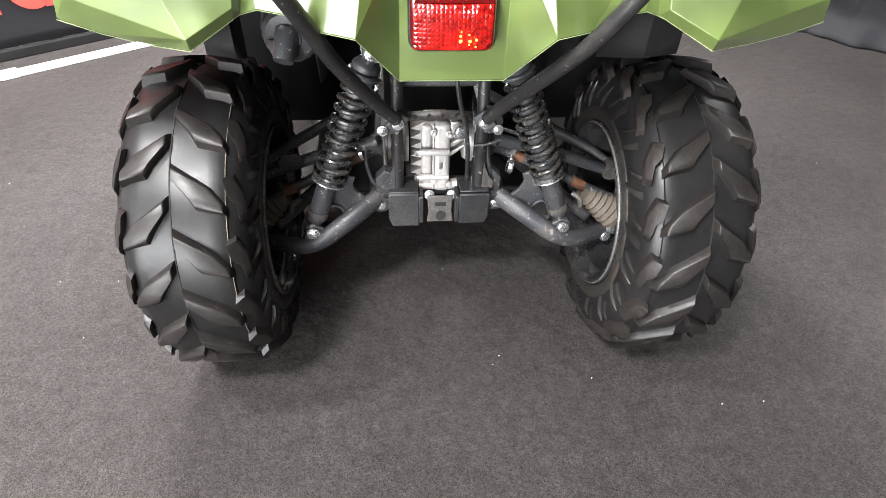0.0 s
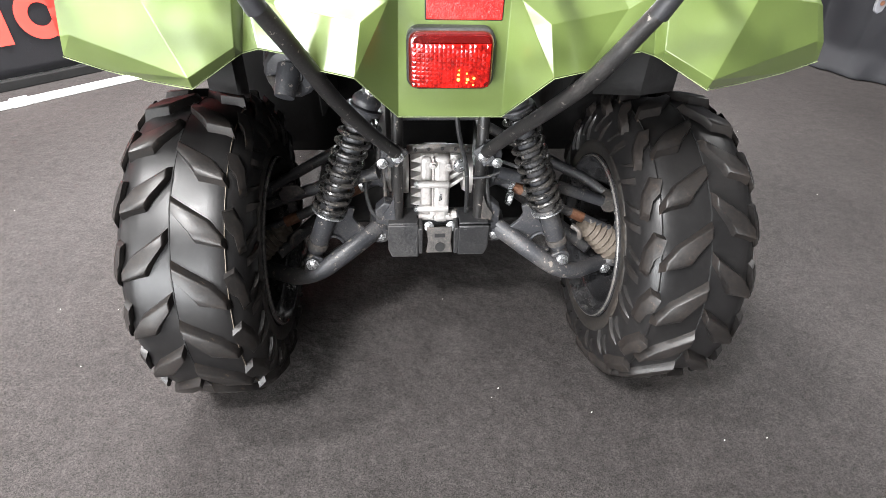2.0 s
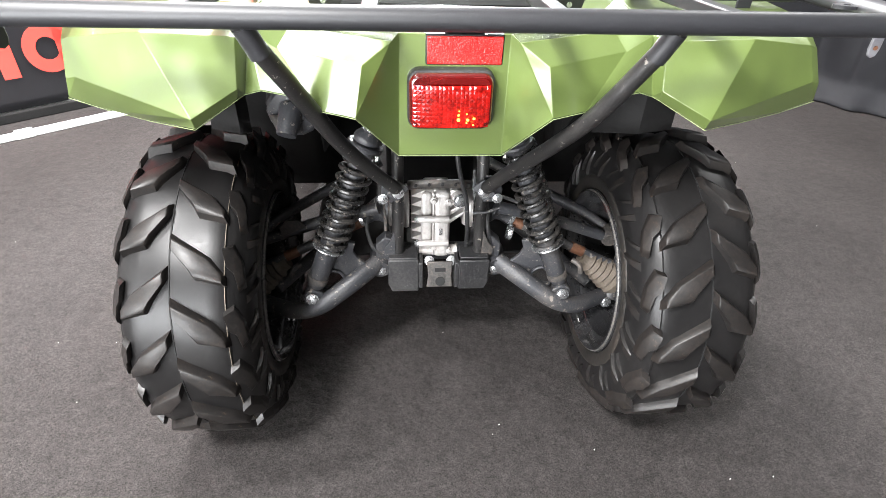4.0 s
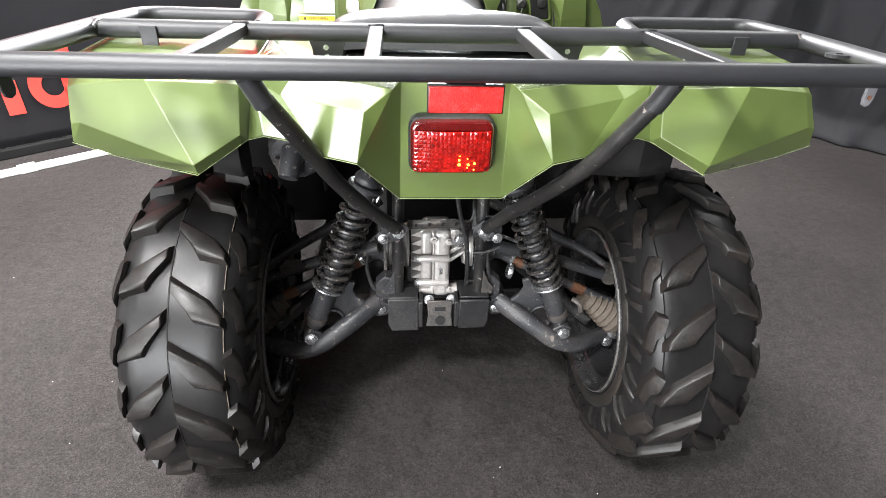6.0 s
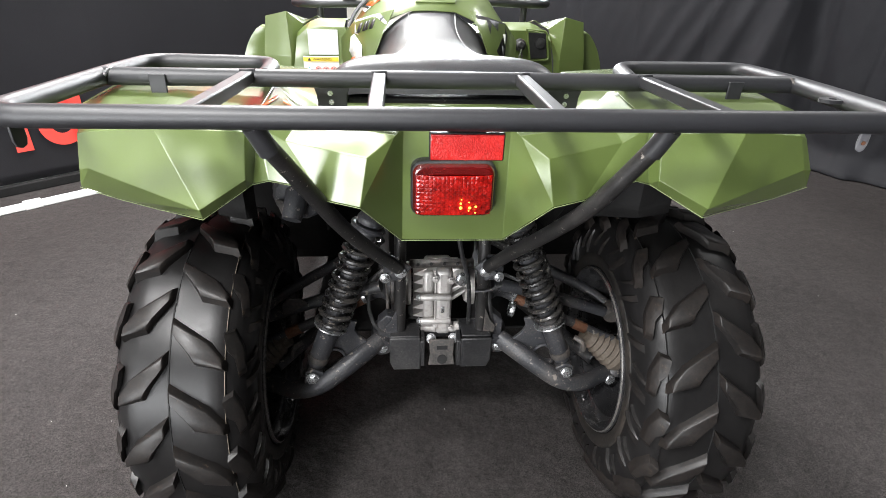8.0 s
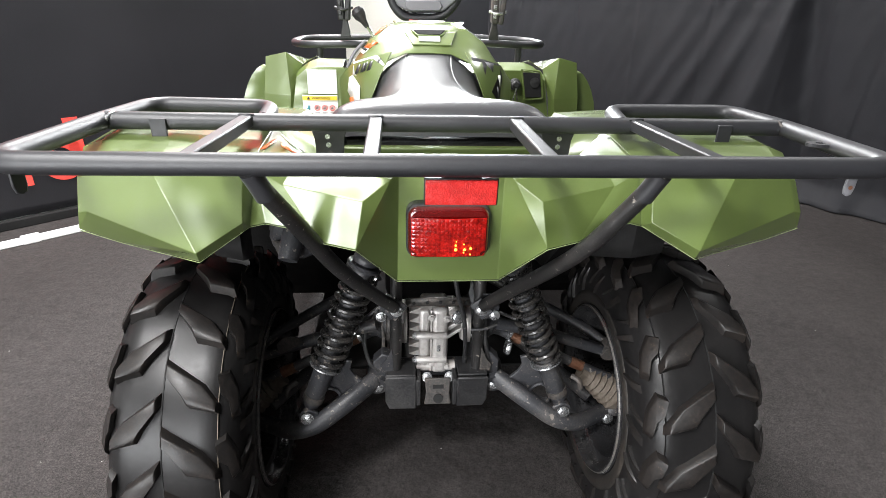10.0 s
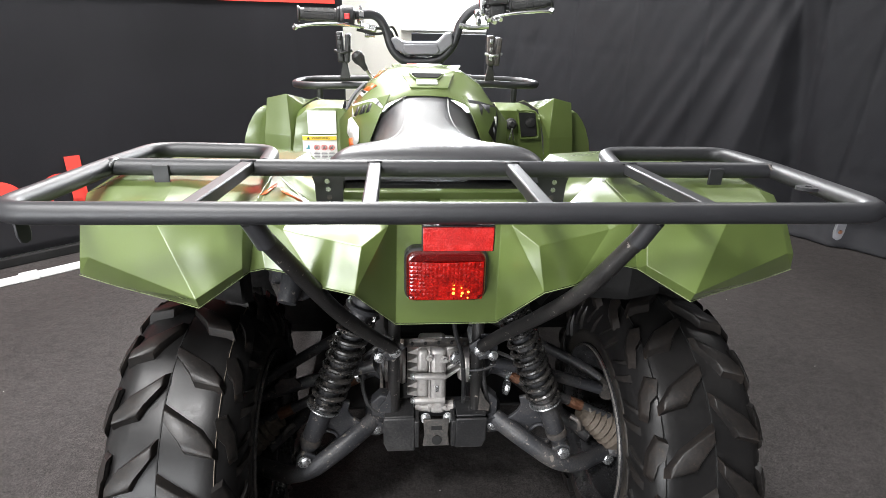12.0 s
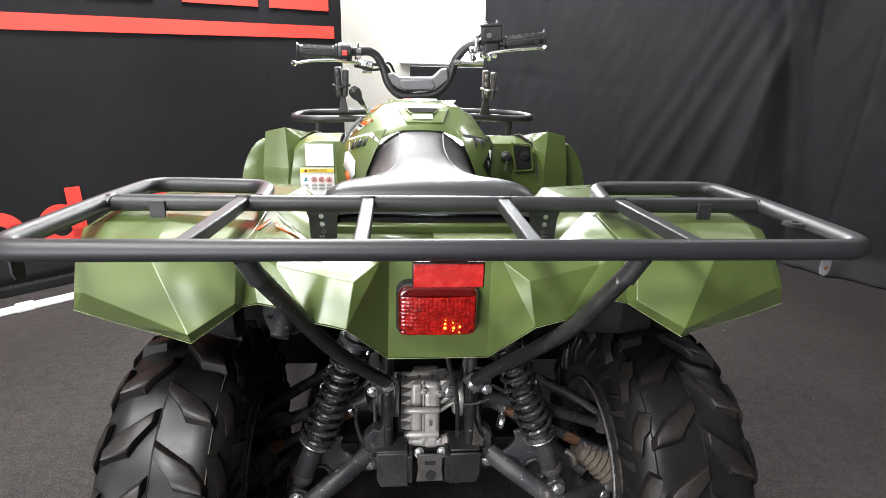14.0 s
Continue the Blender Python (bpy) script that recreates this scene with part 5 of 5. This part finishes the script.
for s in (-1, 1):
    part("side_cover", loft([[(x, y, z) for x, z in ((0.178, 0.872), (0.205, 0.80), (0.215, 0.70), (0.205, 0.55))] for y in (0.60, 0.80, 0.95)], s), GREEN if s < 0 else BLACK_PLASTIC, bike, "body side cover", thick=0.004)
    a, b, c, d = (0.096, 0.578, 0.933), (0.150, 0.600, 0.915), (0.205, 0.640, 0.894), (0.248, 0.690, 0.842)
    e, f, g, h = (0.240, 0.640, 0.700), (0.175, 0.555, 0.700), (0.150, 0.535, 0.820), (0.124, 0.545, 0.882)
    knee = part("knee_panel", facets([(a, b, h), (b, c, g, h), (c, d, e), (c, e, f, g)], s), GREEN, bike, "glossy olive green knee panel beside the seat", smooth=50, bevel=0.004, thick=0.003)
    out = Vector((0.001, -0.0055, 0.002))

    def stick(name, points, material, owner, words="", lift=1.0):
        return part(name, facets([[tuple(Vector(p) + out * lift) for p in points]], s), material, owner, words, thick=0.001)

    if s < 0:
        flash = stick("side_decal", ((0.096, 0.584, 0.9275), (0.148, 0.600, 0.9155), (0.203, 0.640, 0.894), (0.206, 0.632, 0.862), (0.160, 0.577, 0.8585), (0.118, 0.560, 0.898)), DECAL_WHITE, knee, "white side decal with slanted black marks")
        stick("side_decal", ((0.206, 0.632, 0.860), (0.216, 0.640, 0.852), (0.222, 0.640, 0.815), (0.200, 0.598, 0.782), (0.186, 0.586, 0.800), (0.184, 0.592, 0.838)), DECAL_WHITE, knee, "torn white and silver decal")
        stick("side_decal", ((0.205, 0.610, 0.806), (0.216, 0.622, 0.800), (0.214, 0.612, 0.775), (0.200, 0.598, 0.780)), DECAL_ORANGE, knee, "orange decal", 1.5)
        # slanted strokes in place of the lettering
        for f, wide in ((0.02, 0.10), (0.17, 0.07), (0.29, 0.13), (0.47, 0.06), (0.56, 0.11), (0.74, 0.12)):
            p, q = (Vector((0.122, 0.582, 0.9135)).lerp(Vector((0.200, 0.630, 0.884)), g) for g in (f, f + wide))
            low = Vector((0.010, -0.006, -0.024))
            stick("decal_mark", (p, q, q + low, p + low), DECAL_BLACK, flash, lift=1.8)
        part("decal", facets([((0.112, 0.735, 0.9855), (0.132, 0.700, 0.970), (0.148, 0.700, 0.960), (0.130, 0.745, 0.976))], s), DECAL_ORANGE, tank, "orange decal", thick=0.0015)
        part("decal", facets([((0.136, 0.665, 0.9445), (0.160, 0.668, 0.928), (0.176, 0.690, 0.928), (0.150, 0.690, 0.947))], s), DECAL_ORANGE, tank, "orange decal", thick=0.0015)
        part("decal", facets([((0.162, 0.672, 0.9275), (0.180, 0.678, 0.912), (0.190, 0.700, 0.915), (0.174, 0.695, 0.931))], s), DECAL_WHITE, tank, "white decal", thick=0.0015)
        part("decal_mark", facets([((0.167, 0.674, 0.925), (0.173, 0.676, 0.920), (0.182, 0.693, 0.9235), (0.176, 0.692, 0.928))], s), DECAL_BLACK, tank, thick=0.003)
        part("side_trim", tube([(-0.172, 0.700, 0.945), (-0.205, 0.695, 0.915), (-0.226, 0.690, 0.872)], 0.005, 8, 0.03), GREY_PLASTIC, bike, "grey plastic trim edge")
    else:
        flash = stick("side_decal", ((0.112, 0.577, 0.922), (0.148, 0.597, 0.914), (0.203, 0.640, 0.894), (0.212, 0.640, 0.860), (0.200, 0.596, 0.800), (0.160, 0.572, 0.852)), DECAL_BLACK, knee, "black side decal with grey flecks")
        stick("side_decal", ((0.150, 0.590, 0.908), (0.178, 0.612, 0.900), (0.176, 0.596, 0.880)), GREY_PLASTIC, knee, "grey fleck", 1.6)
        stick("side_decal", ((0.196, 0.622, 0.868), (0.206, 0.634, 0.866), (0.203, 0.618, 0.835)), DECAL_WHITE, knee, "white fleck", 1.6)
        stick("side_decal", ((0.192, 0.606, 0.842), (0.200, 0.612, 0.832), (0.196, 0.598, 0.812)), GREY_PLASTIC, knee, "grey fleck", 1.6)

# ---- front fenders ----
for s in (-1, 1):
    notch, crest, fold, corner, edge = (0.414, 0.985, 0.834), (0.460, 0.955, 0.877), (0.453, 0.940, 0.742), (0.532, 0.985, 0.858), (0.543, 0.960, 0.743)
    low_in, low_out, seam, seam_low, crown = (0.463, 0.945, 0.655), (0.552, 0.955, 0.60), (0.437, 0.960, 0.741), (0.452, 0.955, 0.60), (0.372, 1.030, 0.858)
    main = [
        (crest, corner, edge, fold), (notch, crest, fold), (notch, fold, seam), (seam, fold, low_in, seam_low),
        (fold, edge, low_in), (edge, low_out, low_in), (low_in, low_out, seam_low),
        (crest, notch, crown, (0.36, 1.30, 0.800), (0.45, 1.30, 0.810)), (corner, crest, (0.45, 1.30, 0.810), (0.51, 1.30, 0.800)),
        (corner, (0.51, 1.30, 0.800), (0.54, 1.20, 0.70), edge), (edge, (0.54, 1.20, 0.70), (0.54, 1.20, 0.55), low_out),
    ]
    if s < 0:
        main = [[(x - 0.014, y, z) for x, y, z in face] for face in main]
    part("front_fender", facets(main, s), GREEN, bike, "glossy olive green faceted front fender", smooth=80, bevel=0.0085, thick=0.004, hard=True)
    arc = [(0.560, 0.822), (0.580, 0.810), (0.600, 0.786), (0.618, 0.755), (0.634, 0.713), (0.646, 0.66), (0.650, 0.60)]
    arc = [(x - (0.014 if s < 0 else 0.0), z) for x, z in arc]
    part("front_flare", loft([[(x - 0.085 - 0.01 * k, 1.045, z - 0.012) for k, (x, z) in enumerate(arc)], [(x, 1.05, z) for x, z in arc], [(x + 0.004, 1.30, z - 0.03) for x, z in arc]], s), GREEN, bike, "olive green front fender flare", smooth=50, thick=0.004)
    top, side_top, side_mid = (0.350, 0.938, 0.836), (0.384, 0.938, 0.828), (0.418, 0.945, 0.800)
    dash = [
        ((0.27, 0.925, 0.55), (0.448, 0.945, 0.55), (0.445, 0.945, 0.65), side_mid, side_top, top, (0.262, 0.935, 0.836), (0.250, 0.930, 0.812), (0.263, 0.925, 0.720)),
        ((0.262, 0.935, 0.836), top, (0.35, 1.00, 0.853), (0.26, 1.00, 0.853)),
        (top, side_top, (0.375, 0.985, 0.845), (0.35, 1.00, 0.853)), (side_top, side_mid, (0.422, 0.985, 0.815), (0.375, 0.985, 0.845)),
        ((0.26, 1.00, 0.853), (0.35, 1.00, 0.853), (0.34, 1.35, 0.800), (0.20, 1.35, 0.800)),
        ((0.262, 0.935, 0.836), (0.21, 0.98, 0.82), (0.21, 0.98, 0.55), (0.27, 0.925, 0.55), (0.263, 0.925, 0.720), (0.250, 0.930, 0.812)),
    ]
    part("dash_panel", facets(dash, s), GREEN, bike, "glossy olive green panel beside the tank", smooth=80, bevel=0.006, thick=0.004, hard=True)

# warning label on one panel
tagpart = part("warning_label", box((0.114, 0.002, 0.17), pose(-0.341, 0.921, 0.662, -2, 0, 3)), DECAL_WHITE, bike, "white and yellow warning label")
part("yellow_band", box((0.112, 0.001, 0.013), pose(-0.341, 0.9170, 0.738, -2, 0, 3)), DECAL_YELLOW, tagpart)
font = bpy.data.curves.new("warning_word", "FONT")
font.body, font.size, font.align_x, font.align_y = "WARNING", 0.0125, "CENTER", "CENTER"
holder = new("warning_word", font)
bpy.context.view_layer.update()
word_mesh = bpy.data.meshes.new_from_object(holder.evaluated_get(bpy.context.evaluated_depsgraph_get()))
bpy.data.objects.remove(holder)
word_mesh.materials.clear()
word_mesh.materials.append(DECAL_BLACK)
word = new("warning_word", word_mesh)
word.parent = tagpart
word.matrix_world = pose(-0.337, 0.9158, 0.738, 88, 0, 3)
part("pictogram", prism([(-0.006, -0.0045), (0.006, -0.0045), (0, 0.006)], 0.001, pose(-0.378, 0.9150, 0.738, -2, 0, 3)), DECAL_BLACK, tagpart)
for x in (-0.352, -0.327, -0.302):
    m = between((x, 0.9188, 0.706), (x, 0.9, 0.706))
    part("pictogram", add_box(lathe([(0, 0.0075), (0, 0.0095), (0.001, 0.0095), (0.001, 0.0075), (0, 0.0075)], m, 20, False), (0.001, 0.0018, 0.017), m @ pose(0.0005, 0, 0, 45)), RED_PRINT, tagpart, "red ring pictogram")
    part("pictogram_mark", add_box(box((0.008, 0.001, 0.004), pose(x - 0.001, 0.9182, 0.704)), (0.003, 0.001, 0.007), pose(x + 0.001, 0.9182, 0.708, 0, 25)), GREY_PLASTIC, tagpart, smooth=None)
part("pictogram", add_box(box((0.012, 0.001, 0.005), pose(-0.381, 0.9170, 0.703)), (0.006, 0.001, 0.009), pose(-0.379, 0.9170, 0.709)), TEAL_PRINT, tagpart, "blue-green pictogram", smooth=None)
for k in range(5):
    for x in (-0.381, -0.352, -0.327, -0.302):
        part("text_bar", box((0.020 if k % 2 else 0.017, 0.001, 0.0016), pose(x, 0.9182 + 0.0004 * (x < -0.37) * -3, 0.690 - 0.005 * k, -2, 0, 3)), GREY_PLASTIC, tagpart, smooth=None)
part("label", box((0.094, 0.002, 0.076), pose(-0.331, 0.9245, 0.790, -1, 0, 3)), DECAL_WHITE, bike, "blank white label")

# key switch and outlet recess on the other panel
key = part("key_switch", lathe([(0, 0.020), (0.012, 0.019), (0.016, 0.013), (0.026, 0.012), (0.026, 0)], between((0.309, 0.925, 0.793), (0.309, 0.8, 0.798)), 20), BLACK_PLASTIC, bike, "black key switch with keys")
part("key", box((0.004, 0.003, 0.04), pose(0.305, 0.892, 0.765, 0, 12)), ZINC, key, "metal key")
part("key", box((0.004, 0.003, 0.038), pose(0.313, 0.894, 0.762, 0, -10)), GREY_STEEL, key)
part("key_head", box((0.02, 0.006, 0.02), pose(0.309, 0.895, 0.797, 0, 30)), BLACK_PLASTIC, key, bevel=0.003)
out = part("outlet_frame", tube([(0.329, 0.923, 0.842), (0.394, 0.925, 0.836), (0.412, 0.927, 0.746), (0.347, 0.922, 0.743)], 0.004, 8, 0.012, closed=True), GREEN, bike, "olive green recess frame")
# A dark plate paints the shade inside the recess.
part("outlet", prism([(-0.026, -0.040), (0.034, -0.038), (0.022, 0.040), (-0.036, 0.042)], 0.004, pose(0.370, 0.9235, 0.79, 0, 0, 2)), GAP_SHADE, out, "dark plate for the recess's shade, behind an outlet cap", bevel=0.001)
part("cap", lathe([(0, 0.017), (0.008, 0.016), (0.010, 0)], between((0.376, 0.923, 0.80), (0.376, 0.8, 0.80)), 20), BLACK_PLASTIC, out)

# ---- handlebar ----
bar = part("handlebar", tube([(-0.255, 0.850, 1.123), (-0.140, 0.876, 1.130), (-0.111, 0.880, 1.085), (-0.098, 0.880, 1.030), (-0.060, 0.880, 0.992), (0.050, 0.880, 0.996), (0.098, 0.880, 1.040), (0.118, 0.880, 1.115), (0.158, 0.870, 1.158), (0.265, 0.850, 1.163)], 0.0135, 16, 0.04), BLACK_TUBE, bike, "black steel handlebar")
for a, b in (((-0.252, 0.850, 1.124), (-0.372, 0.835, 1.126)), ((0.262, 0.850, 1.163), (0.392, 0.835, 1.184))):
    n = (Vector(b) - Vector(a)).length
    prof = [(0, 0.0), (0, 0.0235), (0.005, 0.0235), (0.008, 0.0185), (n - 0.008, 0.0172), (n - 0.005, 0.0225), (n - 0.001, 0.0225), (n, 0.020), (n, 0)]
    bm = lathe(prof, between(a, b), 28)
    for k in range(5):
        for j in range(7):
            add_box(bm, (0.016, 0.012, 0.003), between(a, b) @ pose(0.022 + k * (n - 0.040) / 4.6, 0, 0, j * 360 / 7) @ pose(0, 0, 0.0178))
    part("grip", bm, BLACK_PLASTIC, bar, "black rubber grip")
part("switch_housing", lathe([(0, 0), (0, 0.026), (0.008, 0.03), (0.04, 0.03), (0.045, 0.022), (0.045, 0)], between((-0.252, 0.850, 1.122), (-0.18, 0.862, 1.12)), 20), BLACK_PLASTIC, bar, bevel=0.002)
part("switch", box((0.016, 0.008, 0.016), pose(-0.226, 0.824, 1.122)), RED_SWITCH, bar, "red stop switch", bevel=0.002)
part("switch", box((0.012, 0.008, 0.010), pose(-0.228, 0.826, 1.100)), GREY_PLASTIC, bar, bevel=0.002)
part("clamp", lathe([(0, 0.017), (0, 0.019), (0.014, 0.019), (0.014, 0.013)], between((-0.196, 0.86, 1.12), (-0.16, 0.868, 1.117)), 20), CHROME, bar, "alloy clamp")
part("lever", tube([(-0.17, 0.845, 1.09), (-0.25, 0.80, 1.102), (-0.33, 0.79, 1.098), (-0.372, 0.792, 1.090)], 0.0065, 10, 0.03, flat=0.7), CHROME, bar, "polished alloy brake lever")
part("lever_ball", lathe([(0, 0), (0.002, 0.006), (0.009, 0.0095), (0.016, 0.006), (0.018, 0)], between((-0.366, 0.792, 1.092), (-0.39, 0.793, 1.087)), 14), CHROME, bar)
part("lever_mount", box((0.05, 0.03, 0.02), pose(-0.165, 0.85, 1.092, 0, 10)), CHROME, bar, bevel=0.004)
part("cable", tube([(-0.20, 0.84, 1.085), (-0.13, 0.85, 1.07), (-0.10, 0.9, 1.09), (-0.07, 0.95, 1.0)], 0.004, 8), BLACK_PLASTIC, bar)
part("cable", tube([(-0.19, 0.85, 1.10), (-0.12, 0.86, 1.085), (-0.09, 0.93, 1.10), (-0.05, 0.98, 0.98)], 0.004, 8), BLACK_PLASTIC, bar)
part("lever", tube([(0.20, 0.845, 1.13), (0.28, 0.80, 1.145), (0.34, 0.79, 1.150), (0.378, 0.793, 1.152)], 0.0065, 10, 0.03, flat=0.7), CHROME, bar, "polished alloy brake lever")
part("lever_ball", lathe([(0, 0), (0.002, 0.006), (0.009, 0.0095), (0.016, 0.006), (0.018, 0)], between((0.372, 0.793, 1.152), (0.395, 0.794, 1.154)), 14), CHROME, bar)
res = part("brake_reservoir", box((0.062, 0.05, 0.045), pose(0.222, 0.842, 1.188, 0, -6)), BLACK_PLASTIC, bar, "black brake fluid reservoir", bevel=0.005)
part("lid", box((0.066, 0.054, 0.008), pose(0.220, 0.842, 1.214, 0, -6)), BLACK_PLASTIC, res, bevel=0.002)
part("lever_mount", box((0.06, 0.03, 0.024), pose(0.185, 0.848, 1.142, 0, -10)), CHROME, bar, bevel=0.005)
part("sight_glass", lathe([(0, 0.008), (0.003, 0.008), (0.003, 0.0)], between((0.212, 0.8165, 1.184), (0.212, 0.78, 1.184)), 16), GREY_PLASTIC, res)
part("lid_screw", add_bolt(bmesh.new(), (0.204, 0.838, 1.2175), (0, -0.2, 1), 0.004), ZINC, res)
part("lid_screw", add_bolt(bmesh.new(), (0.238, 0.838, 1.2205), (0, -0.2, 1), 0.004), ZINC, res)
part("bar_clamp", box((0.018, 0.042, 0.052), pose(0.178, 0.846, 1.158, 0, -8)), CHROME, bar, "polished alloy clamp", bevel=0.006)
part("bar_clamp", box((0.016, 0.030, 0.020), pose(0.168, 0.835, 1.118, 0, -12)), CHROME, bar, "polished alloy clamp", bevel=0.004)
bolt(bar, (0.178, 0.824, 1.170), (0, -1, 0.1), 0.005)
bolt(bar, (0.176, 0.824, 1.146), (0, -1, 0.1), 0.005)
for x, z in ((0.196, 1.128), (0.214, 1.122), (0.232, 1.130)):
    part("fitting", lathe([(0, 0.0), (0, 0.009), (0.006, 0.010), (0.012, 0.007), (0.020, 0.006), (0.020, 0.0)], between((x, 0.836, z), (x + 0.004, 0.80, z - 0.012)), 12), CHROME, bar, "alloy cable fitting")
part("adjuster", lathe([(0, 0.0), (0, 0.006), (0.012, 0.0065), (0.014, 0.0045), (0.030, 0.0045), (0.030, 0.0)], between((-0.180, 0.846, 1.088), (-0.140, 0.852, 1.080)), 12), CHROME, bar, "alloy cable adjuster")
part("adjuster", lathe([(0, 0.0), (0, 0.006), (0.012, 0.0065), (0.014, 0.0045), (0.030, 0.0045), (0.030, 0.0)], between((-0.176, 0.846, 1.070), (-0.130, 0.852, 1.066)), 12), CHROME, bar, "alloy cable adjuster")
bolt(bar, (-0.165, 0.832, 1.094), (0, -1, 0.1), 0.005)
part("clamp_knob", lathe([(0, 0.003), (0.010, 0.003), (0.012, 0.0045), (0.016, 0.0)], between((-0.188, 0.860, 1.138), (-0.188, 0.858, 1.16)), 10), CHROME, bar)
part("throttle_housing", box((0.05, 0.045, 0.035), pose(0.225, 0.85, 1.150, 0, -8)), BLACK_PLASTIC, bar, bevel=0.008)
part("throttle_arm", tube([(0.11, 0.83, 1.105), (0.15, 0.83, 1.098), (0.20, 0.83, 1.104)], 0.008, 10, 0.02), CHROME, bar, "polished alloy throttle arm")
part("cable", tube([(0.20, 0.86, 1.19), (0.15, 0.885, 1.150), (0.105, 0.915, 1.07), (0.07, 0.95, 0.99)], 0.006, 8), BLACK_PLASTIC, bar)
cover = part("bar_cover", prism([(-0.098, 1.062), (-0.078, 1.066), (-0.058, 1.052), (0.048, 1.054), (0.074, 1.080), (0.094, 1.083), (0.098, 1.048), (0.058, 1.016), (-0.048, 1.013), (-0.080, 1.028)], 0.056, pose(-0.002, 0.885, 0)), GREY_PLASTIC, bar, "grey plastic handlebar cover", bevel=0.006, smooth=25)
part("cover_face", prism([(-0.056, 1.046), (0.046, 1.048), (0.056, 1.030), (0.046, 1.018), (-0.044, 1.016), (-0.060, 1.028)], 0.008, pose(-0.002, 0.8545, 0)), GREY_PLASTIC, cover, bevel=0.003)
part("riser", rod((-0.04, 0.895, 0.975), (-0.04, 0.895, 1.03), 0.016, 16), BLACK_TUBE, bar)
part("riser", rod((0.052, 0.895, 0.975), (0.052, 0.895, 1.032), 0.016, 16), BLACK_TUBE, bar)
part("steering_column", rod((0.005, 0.89, 1.0), (0.005, 1.05, 0.7), 0.02, 14), BLACK_TUBE, bike)

# gear lever
lev = part("gear_lever", tube([(-0.154, 0.80, 0.945), (-0.172, 0.80, 0.975), (-0.185, 0.798, 0.998)], 0.005, 10, 0.02), CHROME, bike, "gear lever with a black knob")
part("knob", lathe([(0, 0), (0.0, 0.007), (0.02, 0.010), (0.036, 0.018), (0.05, 0.019), (0.06, 0.012), (0.063, 0)], between((-0.172, 0.80, 0.972), (-0.198, 0.797, 1.012)), 20), BLACK_PLASTIC, lev)

# ---- front rack and tool holders ----
for s in (-1, 1):
    fr = part("front_rack", tube([(s * 0.16, 1.21, 0.886 + 0.007 * s), (s * 0.40, 1.20, 0.880 + 0.007 * s), (s * 0.487, 1.29, 0.874 + 0.007 * s), (s * 0.45, 1.44, 0.875 + 0.005 * s), (s * 0.16, 1.46, 0.880 + 0.005 * s)], 0.0135, 14, 0.09), BLACK_TUBE, bike, "black tubular front rack")
    part("foot", rod((s * 0.37, 1.21, 0.88), (s * 0.37, 1.21, 0.79), 0.012, 12), BLACK_TUBE, fr)
    clip = thing("tool_holder", "black rubber tool holder clamped on the front rack", "tool holder", "tool holders on the front rack")
    clip.location = (0, 0, 0)
    part("stem", prism([(-0.02, 0.0), (0.02, 0.0), (0.010, 0.05), (0.008, 0.07), (-0.008, 0.07), (-0.010, 0.05)], 0.02, pose(s * 0.272, 1.21, 0.90)), BLACK_PLASTIC, clip, bevel=0.003)
    part("grip_pad", box((0.024, 0.05, 0.105), pose(s * 0.278 - 0.008, 1.21, 1.012, 0, -2)), BLACK_PLASTIC if s < 0 else GREY_STEEL, clip, bevel=0.006)
    part("grip_pad", box((0.020, 0.05, 0.10), pose(s * 0.278 + 0.018, 1.21, 1.008, 0, 4)), BLACK_PLASTIC if s < 0 else GREY_STEEL, clip, bevel=0.006)
    for k in range(3):
        part("pad_rib", box((0.012, 0.006, 0.016), pose(s * 0.278 - 0.010, 1.183, 0.985 + 0.03 * k)), BLACK_PLASTIC if s < 0 else ZINC, clip, bevel=0.002)
    part("strap", tube([(s * 0.278 - 0.028, 1.20, 1.0), (s * 0.278, 1.175, 0.992), (s * 0.278 + 0.034, 1.20, 1.0)], 0.005, 8, 0.02), BLACK_PLASTIC if s < 0 else ZINC, clip)
part("bonnet", facets([((-0.24, 0.98, 0.82), (0.24, 0.98, 0.82), (0.20, 1.6, 0.77), (-0.20, 1.6, 0.77)), ((-0.20, 1.6, 0.77), (0.20, 1.6, 0.77), (0.16, 1.68, 0.60), (-0.16, 1.68, 0.60))]), GREEN, bike, "olive green bonnet", smooth=20, bevel=0.01, thick=0.005)
